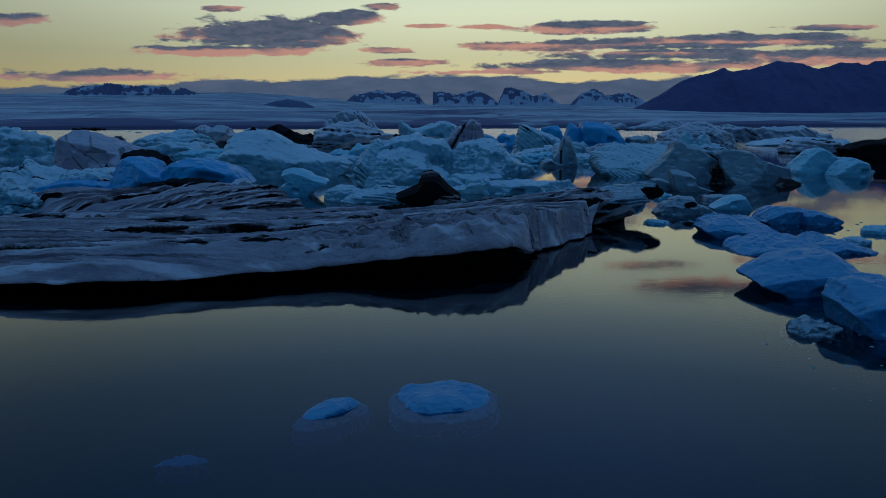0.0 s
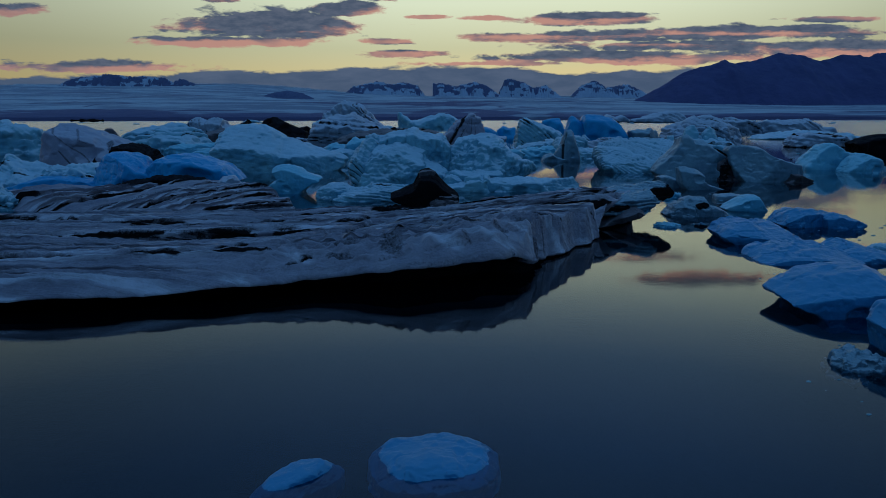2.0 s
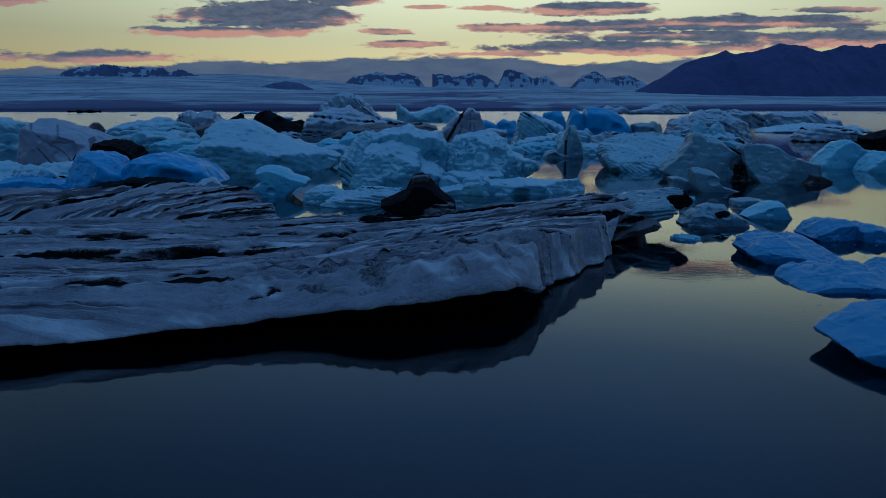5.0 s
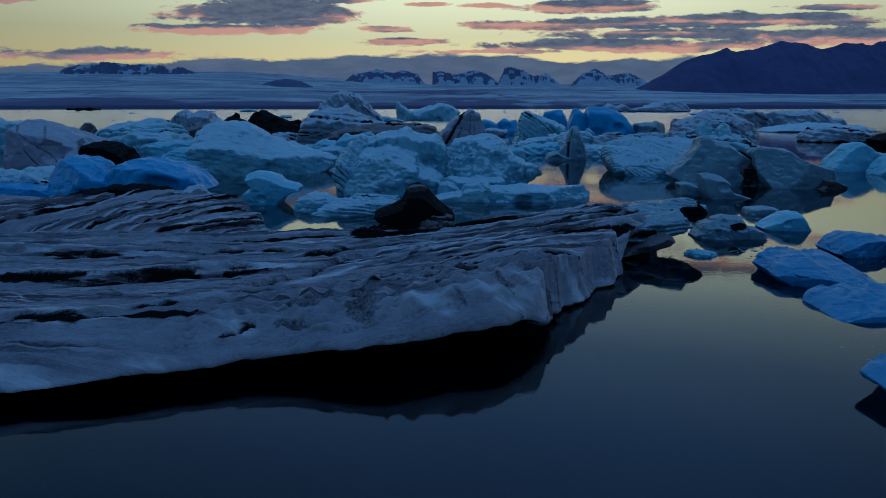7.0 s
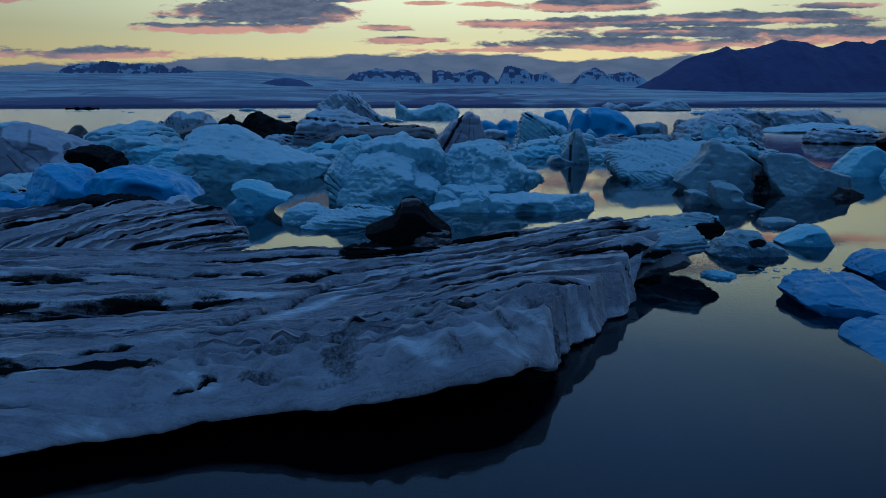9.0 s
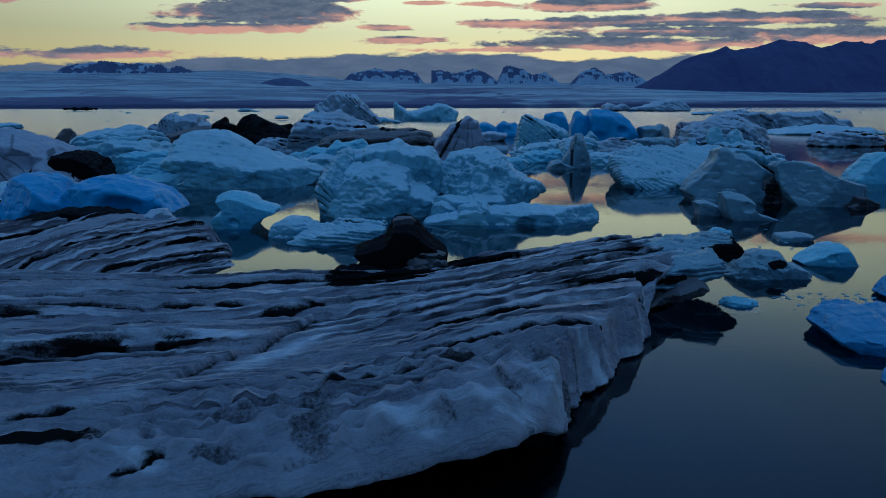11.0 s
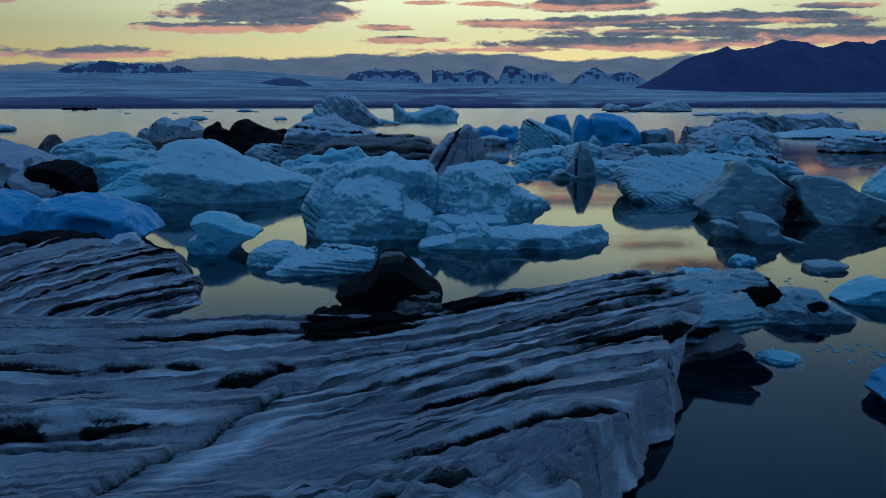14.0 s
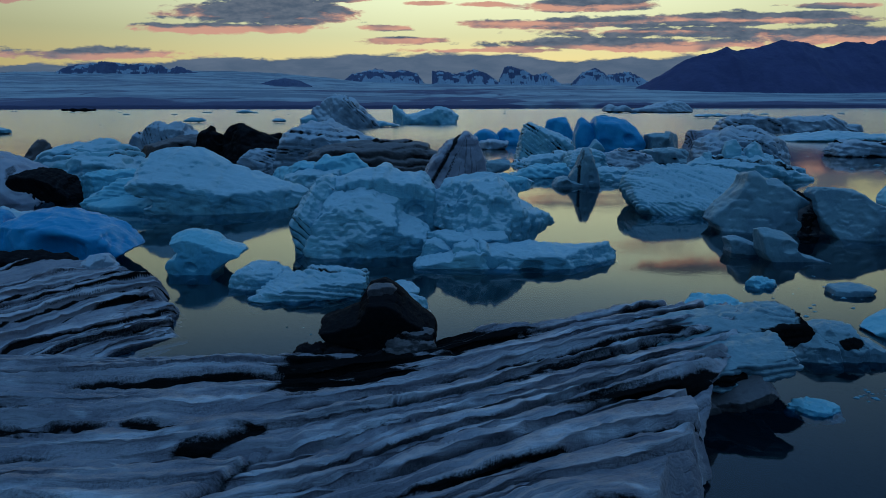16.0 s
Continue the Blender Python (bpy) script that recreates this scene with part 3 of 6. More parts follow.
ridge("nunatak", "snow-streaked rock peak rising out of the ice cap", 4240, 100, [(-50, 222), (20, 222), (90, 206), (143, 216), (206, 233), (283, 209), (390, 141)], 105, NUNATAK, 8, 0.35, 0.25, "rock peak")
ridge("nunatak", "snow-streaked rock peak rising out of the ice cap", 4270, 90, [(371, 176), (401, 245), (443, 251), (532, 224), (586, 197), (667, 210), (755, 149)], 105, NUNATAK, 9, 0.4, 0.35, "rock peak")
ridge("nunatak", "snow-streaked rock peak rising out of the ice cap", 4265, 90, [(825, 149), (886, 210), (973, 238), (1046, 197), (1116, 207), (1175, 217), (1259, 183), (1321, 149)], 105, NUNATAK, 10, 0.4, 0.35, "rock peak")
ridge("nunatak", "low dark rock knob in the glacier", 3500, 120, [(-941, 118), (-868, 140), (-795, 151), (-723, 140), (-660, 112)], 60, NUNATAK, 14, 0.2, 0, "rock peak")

# ------------------------------------------------------------------ the long layered floe
FRONT = [(-29, 35), (-27.8, 29), (-23.5, 24.4), (-18, 22.7), (-13.7, 22.2), (-11, 22.9), (-8.2, 23.6), (-4.4, 25.0), (-1.7, 24.9), (0.3, 25.7),
         (2.2, 26.7), (3.5, 27.9), (3.7, 29.4), (4.9, 31.0), (7.25, 34.7), (7.7, 36.3), (8.8, 38.2), (10.2, 40.0), (11.6, 42.0), (12.2, 44.0)]
BACK = [(-29, 35), (-28.6, 39), (-26.5, 43), (-21, 45.2), (-15, 44.4), (-10.5, 44.3), (-5, 44.1), (-2.5, 44.5), (1.3, 44.9), (3, 45.0),
        (6, 45.4), (8.5, 46.6), (10.6, 46.8), (11.8, 46.0), (12.3, 44.6)]
# ash pockets on the floe: x, y, half length, half width, turn
POCKETS = [(-8.6, 33.0, 1.7, 0.46, 2), (-10.3, 36.9, 1.8, 0.40, 0), (-7.0, 37.0, 0.6, 0.34, 0), (-1.0, 42.4, 3.4, 1.0, 14), (-13.5, 38.6, 2.2, 0.30, 0), (-1.6, 41.2, 2.7, 1.25, 17),
           (-4.5, 36.2, 0.8, 0.34, 35), (9.6, 42.0, 4.6, 0.30, 24), (8.6, 38.4, 2.6, 0.26, 20), (5.4, 40.9, 3.6, 0.16, 20), (-20, 37.4, 4.6, 0.5, -14), (-14.6, 32.5, 2.2, 0.34, 2),
           (-14.2, 26.3, 5.0, 0.44, 1), (-7.3, 27.5, 1.3, 0.15, 16), (-5.4, 25.6, 0.3, 0.12, 40), (2.8, 31.4, 2.3, 0.16, 21), (4.2, 34.6, 3.0, 0.10, 22), (-0.6, 28.4, 1.6, 0.12, 24)]


def curve(points, n):
    p = np.array(points, float)
    s = np.concatenate([[0], np.cumsum(np.linalg.norm(np.diff(p, axis=0), axis=1))])
    t = np.linspace(0, s[-1], n)
    q = np.stack([np.interp(t, s, p[:, k]) for k in (0, 1)], -1)
    k = max(3, n // 60) | 1
    for _ in range(2):
        e = np.concatenate([np.repeat(q[:1], k // 2, 0), q, np.repeat(q[-1:], k // 2, 0)])
        q = np.stack([np.convolve(e[:, i], np.ones(k) / k, "valid") for i in (0, 1)], -1)
    return q


def floe():
    nu, nv = 900, 400
    F, B = curve(FRONT, nu), curve(BACK, nu)
    z3 = np.zeros((nu, 1))
    tang = np.gradient(F, axis=0)
    tang /= np.linalg.norm(tang, axis=1, keepdims=True) + 1e-9
    outw = np.stack([tang[:, 1], -tang[:, 0]], -1)
    cliff = smooth(F[:, 0], 2.6, 3.6) * (1 - smooth(F[:, 0], 7.6, 8.4))
    q = np.concatenate([F, z3], 1)
    D = outw * (0.26 * fbm(q, 2.2, 4, 41) + 0.07 * fbm(q, 0.55, 3, 43, 0.6, True) + 0.30 * cliff * (fbm(q, 0.9, 3, 44, 0.5, True) - 0.2) + 0.10 * cliff * fbm(q, 0.32, 2, 46, 0.5, True))[:, None]
    B = B + 0.35 * np.stack([fbm(np.concatenate([B, z3], 1), 2.0, 4, 51), fbm(np.concatenate([B, z3], 1), 1.6, 4, 57)], -1)
    v = np.linspace(0, 1, nv) ** 1.15
    x = F[:, 0][None] * (1 - v[:, None]) + B[:, 0][None] * v[:, None]
    y = F[:, 1][None] * (1 - v[:, None]) + B[:, 1][None] * v[:, None]
    span = np.linalg.norm(B - F, axis=1)[None]
    df, db = v[:, None] * span, (1 - v[:, None]) * span
    fade = np.exp(-(df / (0.7 + 0.5 * cliff)) ** 1.5)
    x, y = x + D[:, 0] * fade, y + D[:, 1] * fade
    p = np.stack([x, y, 0 * x], -1).reshape(-1, 3)
    # layers strike up to the far tip
    strike = 0.02 * x + 0.42 * 1.6 * np.log1p(np.exp((x + 3.6) / 1.6))
    warp = (0.8 * fbm(p, 7.0, 3, 61) + 0.34 * fbm(p * [0.4, 1, 1], 1.9, 4, 62) + 0.10 * fbm(p * [0.6, 1, 1], 0.6, 3, 64)).reshape(x.shape)
    s = y - strike + warp
    top = 1.12 + 0.050 * np.maximum(x, -9) - 0.026 * (y - 35) + 0.35 * smooth(x, 10, 14.5)
    top = top + (0.13 * fbm(p, 5.0, 3, 71)).reshape(x.shape)
    top = top + 0.52 * np.exp(-((x - 0.9) / 5.0) ** 2 - ((df - 1.8) / 3.6) ** 2) + 0.16 * np.exp(-((x - 2.0) / 2.2) ** 2 - ((df - 1.2) / 1.3) ** 2) + 0.3 * np.exp(-((x + 9) / 6.0) ** 2 - ((df - 2.0) / 3.0) ** 2)
    plain = top
    ash, push, frost_light = np.zeros(x.shape), np.zeros(x.shape), np.zeros(x.shape)
    tipward = smooth(x, 1, 9) * smooth(y, 34, 40)
    east = smooth(x + 0.25 * (y - 30), -5, 0.5)
    near = smooth(y - 0.35 * x, 31.0, 28.5) * smooth(x, -10, -4)
    s = s + 0.3 * vnoise(np.stack([s.ravel() * 0.45, 0 * s.ravel(), 0 * s.ravel()], -1), 17).reshape(s.shape)
    some = smooth(fbm(p, 1.5, 3, 104).reshape(x.shape), -0.25, 0.35)
    # rounded terraces: dirt and painted shade on the steep face towards the open water and in the crevice at its foot,
    # painted light on the crest
    for gap, amp, seed, share in ((2.5, 0.40, 1, 1 - 0.75 * east), (1.25, 0.36, 2, 0.45 + 0.55 * east), (0.52, 0.25, 3, 0.8 + 0.2 * east), (0.24, 0.12, 4, 1.0 + 0 * east)):
        f = s / gap + 0.5 * fbm(p * [0.6, 1, 1], 3.6 * gap ** 0.4, 3, 80 + seed).reshape(x.shape)
        b = np.floor(f)
        w = hash3(b.astype(np.int64).ravel(), np.zeros(b.size, np.int64), np.zeros(b.size, np.int64), seed).reshape(x.shape)
        fr = f - b
        patch = smooth(fbm(p * [0.35, 1, 1], 2.6 * gap ** 0.5, 3, 90 + seed).reshape(x.shape), -0.4, 0.25) * share
        if seed == 2:
            patch = np.maximum(patch, tipward)
            w = np.maximum(w, 0.8 * tipward)
        patch = patch * (1 - 0.15 * near * (seed < 3))
        edge = 0.30 - 0.12 * east if seed < 3 else 0.32 + 0 * east
        rise = np.where(fr < edge, smooth(fr / edge, 0, 1), 1 - np.clip((fr - edge) / (1 - edge), 0, 1) ** 1.6)
        tall = amp * (0.3 + 0.9 * w) * patch
        nick = np.exp(-(np.minimum(fr, 1 - fr) / 0.07) ** 2)
        top = top + tall * (rise - 0.5) - 0.35 * tall * nick
        if seed < 4:
            crisp = smooth(fr / edge, 0.4, 1) * (1 - smooth(fr, edge, 0.6))
            push = push + 0.7 * tall * crisp
            frost_light = np.maximum(frost_light, (0.75 - 0.12 * seed) * patch * crisp)
            blur = fbm(p * [0.25, 0.8, 1], 1.8, 4, 95 + seed).reshape(x.shape)
            foot = np.exp(-((np.where(fr > 0.5, fr - 1, fr) - 0.03) / (0.035 + 0.10 * w * smooth(blur, -0.1, 0.4))) ** 2)
            ash = np.maximum(ash, (1.0, 0.92, 0.66)[seed - 1] * foot * smooth(w * patch, (0.22, 0.40, 0.36)[seed - 1], (0.55, 0.72, 0.70)[seed - 1]) * smooth(blur, -0.2, 0.15))
            ash = np.maximum(ash, (0.31, 0.36, 0.33)[seed - 1] * (1 - smooth(fr / edge, 0.3, 1.2)) * smooth(w * patch, 0.1, 0.5))
        else:
            ash = np.maximum(ash, 0.48 * nick * smooth(w * patch, 0.15, 0.5) * (0.4 + 0.6 * some))
    top = top + (0.04 * fbm(p * [0.55, 1, 1], 0.7, 4, 75, 0.5, True) + 0.035 * fbm(p * [0.4, 1, 1], 0.28, 3, 76, 0.5, True)).reshape(x.shape)
    # lumps and melt pits on the near lobe, the pits dark with dirt and painted shade, fine dimples elsewhere
    hole = np.exp(-scallop(p * [0.8, 1, 1] + 0.12 * warp.reshape(-1, 1), 0.5, 7, True) / 0.05).reshape(x.shape) * smooth(df, 0.5, 1.2)
    top = top - (0.04 + 0.20 * near) * hole * (0.35 + 0.65 * some)
    top = top + (0.09 + 0.26 * near) * (np.minimum(scallop(p * [0.7, 1, 1] + 0.1 * warp.reshape(-1, 1), 0.42, 8, True), 0.6).reshape(x.shape) - 0.2)
    knob = 0.12 * fbm(p, 0.55, 3, 77, 0.5, True).reshape(x.shape) + 0.18 * (np.minimum(scallop(p * [0.8, 1, 1], 0.5, 9, True), 0.6).reshape(x.shape) - 0.25) - 0.22 * hole * some
    top = top + (0.10 + 0.5 * near) * knob
    ash = np.maximum(ash, (0.25 + 0.27 * near) * smooth(hole, 0.2, 0.7) * some)
    ash = np.maximum(ash, 0.50 * near * smooth(fbm(p * [0.6, 1, 1], 0.6, 4, 78).reshape(x.shape), 0.12, 0.45))
    ash = np.maximum(ash, 0.24 * smooth(fbm(p * [0.3, 1, 1], 1.4, 5, 79).reshape(x.shape), 0.2, 0.55))
    torn = fbm(p * [0.28, 1.2, 1], 0.75, 5, 101, 0.62).reshape(x.shape)
    # diagonal crack: the ice beyond it has dropped, with a smooth drift of snow along it
    cut = (x + 4.9) * 0.885 - (y - 32.7) * 0.465 + 0.18 * torn
    reach = smooth(y, 29.0, 30.2) * (1 - smooth(y, 35.0, 36.0))
    drop = smooth(cut, -0.05, 0.07) * np.exp(-np.clip(cut, 0, 9) / 1.5) * reach
    top = top - 0.20 * drop + 0.06 * np.exp(-np.clip(-cut, 0, 9) / 1.2) * smooth(-cut, -0.05, 0.05) * reach
    # thin shadow line along the crack, painted in as darkening
    ash = np.maximum(ash, 0.72 * np.exp(-((cut - 0.12) / 0.13) ** 2) * reach)
    ragged = fbm(p * [0.5, 1.3, 1], 0.9, 5, 99, 0.6).reshape(x.shape)
    for cx, cy, hl, hw, turn in POCKETS:
        ct, st = math.cos(radians(turn)), math.sin(radians(turn))
        a, b = (x - cx) * ct + (y - cy) * st, -(x - cx) * st + (y - cy) * ct
        b = b + 0.35 * warp
        k = np.exp(-((a / (1.25 * hl)) ** 2 + (b / (1.3 * hw)) ** 2))
        ledge = 1.0 if hw < 0.8 else 0.0
        back = ledge * np.exp(-(a / (1.3 * hl)) ** 2) * smooth(b / hw + 1.4 * torn, 0.1, 0.8) * np.exp(-np.clip(b / 1.3, 0, 9) ** 2)
        top = top - 0.16 * k + min(0.34, 0.10 + 0.5 * hw) * back
        frost_light = np.maximum(frost_light, 0.5 * back)
        mask = np.exp(-((a / (1.45 * hl)) ** 2 + ((b + 0.6 * hw * torn) / (1.25 * hw)) ** 2)) * (0.75 + 1.5 * torn)
        ash = np.maximum(ash * (1 - 0.6 * back), smooth(mask, 0.07, 0.45) * (1 - 0.7 * back))
    ash = ash * (1 - smooth(-x, 5, 8) * (1 - smooth(df, 0.8, 2.6)))
    frost_light = np.maximum(frost_light, smooth(2.6 - df, 0.2, 1.6) * (0.14 + 0.5 * ragged))
    drift = np.exp(-((cut - 1.2) / 0.75) ** 2 - ((y - 32.0) / 3.2) ** 2)
    ash = ash * (1 - 0.8 * drift)
    frost_light = np.clip(np.maximum(frost_light, drift * (0.8 + 0.5 * ragged)) + 0.30 * smooth(ragged, 0.1, 0.5), 0, 1)
    # brow of the near edge, and the far edge
    tip = smooth(F[:, 0], 7.7, 9.0)
    lip = 0.42 + 0.16 * fbm(q, 1.6, 3, 45) + 0.48 * smooth(F[:, 0], -7, 0) * (1 - smooth(F[:, 0], 3.2, 4.4)) - 0.30 * cliff + 1.15 * tip
    lip = np.maximum(lip, 0.05)[None]
    cl, tp = cliff[None], tip[None]
    wf = 3.0 - 2.4 * cl - 2.4 * tp - (1.5 * smooth(F[:, 0], -3, 0.5) * (1 - smooth(F[:, 0], 2.8, 3.6)))[None]
    e = np.clip(df / wf, 0, 1)
    brow = np.sqrt(np.clip(1 - (1 - e) ** 2.0, 0, 1)) * (1 - cl) + (0.5 * e + 0.5 * e ** 1.7) * cl
    brow = brow * (0.75 + 0.25 * tp) + 0.25 * (1 - tp) * smooth(e, 0, 1)
    z = lip + (plain - lip) * brow + (top - plain) * (0.45 + 0.55 * brow) * smooth(df, 0.0, 0.6)
    z = z + (0.35 + 0.65 * near) * knob * (1 - brow) * smooth(df, 0.0, 0.4)
    wb = (2.4 - 1.7 * smooth(B[:, 0], -1, 3))[None]
    e = np.clip(db / wb, 0, 1)
    z = -0.25 + (z + 0.25) * (1 - (1 - e) ** 2.4)
    inner = smooth(df, 0.6, 1.6) * smooth(db, 0.3, 1.2)
    P = np.stack([x + 0.25 * push * inner, y - push * inner, z], -1)
    skin = fbm(np.stack([x, y, 1.6 * z], -1).reshape(-1, 3), 0.8, 4, 47, 0.55, True).reshape(x.shape)
    sh = (0.08 * skin * (1 - smooth(df, 0.5, 1.6)))[..., None] * np.stack([outw[:, 0], outw[:, 1], 0 * outw[:, 0]], -1)[None]
    P = P + sh
    # undercut below the brow, down into the water
    rows, inn = [], np.concatenate([-outw, z3], 1)
    base = P[0]
    tcol = tip[:, None]
    for k, drop, kt, dt in ((0.06, 0.05, 0.12, 0.16), (0.35, 0.12, 0.45, 0.36), (0.9, 0.22, 0.9, 0.52), (1.5, 0.36, 1.8, 0.60), (1.8, 0.75, 2.4, 0.8), (1.9, 1.6, 2.6, 1.6)):
        r = base + inn * (k * (0.15 + 0.85 * (1 - cliff))[:, None] * (1 - tcol) + kt * tcol) * np.clip(span[0] / 6, 0, 1)[:, None]
        r[:, 2] = base[:, 2] - (drop * (1 - tip) + dt * tip) * (base[:, 2] + 0.35)
        rows.append(r)
    P = np.concatenate([np.stack(rows[::-1]), P])
    # shade of the undercut painted black through the ash mask, paler at tip and cliff
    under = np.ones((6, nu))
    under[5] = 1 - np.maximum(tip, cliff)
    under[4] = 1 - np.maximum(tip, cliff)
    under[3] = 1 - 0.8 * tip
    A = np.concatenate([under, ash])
    thing = new("ice_floe")
    tagged(thing, "long flat layered ice floe with black ash bands", "ice floe")
    ob = grid_mesh("ice_body", P, FLOE, A, flip=True, layer=np.concatenate([np.repeat(s[:1], 6, 0), s]), frost_light=np.concatenate([np.zeros((6, nu)), frost_light]))
    ob.parent = thing
    return thing


THE_FLOE = floe()
# ledges that stand proud near the far tip, and the black mound on the far edge
iceberg("ice_prong", "overhanging upper prong with a black underside", 7.04, 13.94, 41.60, 2.60, 1.38, (), SLATE, 301, outline=[(0.05, -0.1), (0.0, 0.0), (0.08, 0.31), (0.36, 0.55), (0.52, 0.76), (0.69, 0.84), (0.83, 0.97), (0.94, 1.0), (0.98, 0.83), (1.0, 0.58), (0.96, 0.4), (0.88, 0.24), (0.67, 0.14), (0.4, -0.1), (0.09, -0.1)], rough=.2, under=0, facets=0, hollows=2, strata=(.08, .25, .0, .1), stain=((.25, .12, 1, .5, .05), (.6, .3, 1, .75, .05)), res=150, draft=0, z=0.90, parent=THE_FLOE)
iceberg("ice_prong", "lower prong of layered ice", 6.19, 12.28, 39.30, 2.40, 1.20, (), SLATE, 302, outline=[(0.11, -0.1), (0.0, -0.02), (0.05, 0.24), (0.32, 0.35), (0.46, 0.61), (0.67, 0.72), (0.82, 0.87), (0.95, 1.0), (1.0, 0.57), (0.89, 0.25), (0.75, 0.08), (0.54, -0.1), (0.15, -0.1)], rough=.2, under=0, facets=0, hollows=2, strata=(.1, .22, .0, .1), stain=((.1, .1, .7, .25, .03),), res=150, draft=0, z=0.80, parent=THE_FLOE)
iceberg("ice_foot", "dark smooth ice under the prongs", 7.97, 11.31, 38.60, 1.80, 1.11, (), DIRTY, 304, outline=[(0.0, -0.1), (0.19, -0.07), (0.37, 0.23), (0.61, 0.69), (0.87, 1.0), (1.0, 0.7), (0.75, 0.43), (0.44, 0.03), (0.06, -0.1)], rough=.2, under=0, facets=0, hollows=1, res=90, draft=0, z=0.10, parent=THE_FLOE)
iceberg("ash_mound", "black ash mound on the far edge", -5.2, 1.7, 42.4, 2.2, 0.75, [.4, .8, 1, .9, 1, .9, .8], BLACK, 303, turn=13, side=(.6, 1, .8), draft=.3, under=0, rough=1.3, res=110, z=0.02, parent=THE_FLOE)

# ------------------------------------------------------------------ icebergs
def berg(name, label, x, y, group="icebergs in the lagoon", category="iceberg"):
    ob = new(name)
    ob.matrix_basis = pose(x, y, 0)
    return tagged(ob, label, category, group)


# ash boulder and striped slab beside the floe
B = berg("ash_boulder", "pointed black ash-covered ice boulder behind the floe", -1.2, 44, "ash boulders", "ice boulder")
iceberg("ash_body", "", -3.44, 0.92, 42.90, 2.40, 3.07, (), BLACK, 11, crust_relief=.12, outline=[(0.42, 0.19), (0.43, 0.26), (0.17, 0.34), (0.01, 0.42), (0.0, 0.47), (0.18, 0.59), (0.34, 0.69), (0.4, 0.85), (0.44, 0.96), (0.56, 1.0), (0.66, 0.92), (0.75, 0.77), (0.88, 0.58), (0.99, 0.45), (1.0, 0.29), (0.94, 0.18)], rough=.12, facets=1, hollows=0, res=130, draft=.12, parent=B)
iceberg("grey_flank", "grey-brown layered flank", -1.52, 0.88, 42.30, 2.00, 1.50, (), DIRTY, 12, outline=[(0.07, 0.51), (0.0, 0.71), (0.15, 0.89), (0.43, 1.0), (0.78, 0.97), (0.98, 0.88), (1.0, 0.66), (0.9, 0.5)], rough=.3, facets=1, hollows=1, strata=(.02, .3, .05, .1), ash=(.12, 1.5, .2), res=70, draft=.1, parent=B)
iceberg("snow_cap", "small grey cap of old snow", -1.63, -0.52, 43.40, .70, .34, (), DIRTY, 311, outline=[(0.05, -0.07), (0.0, 0.38), (0.12, 0.8), (0.36, 0.97), (0.62, 1.0), (0.84, 0.83), (1.0, 0.35), (0.89, -0.04)], rough=.25, facets=1, hollows=0, under=0, res=50, z=2.62, parent=B)

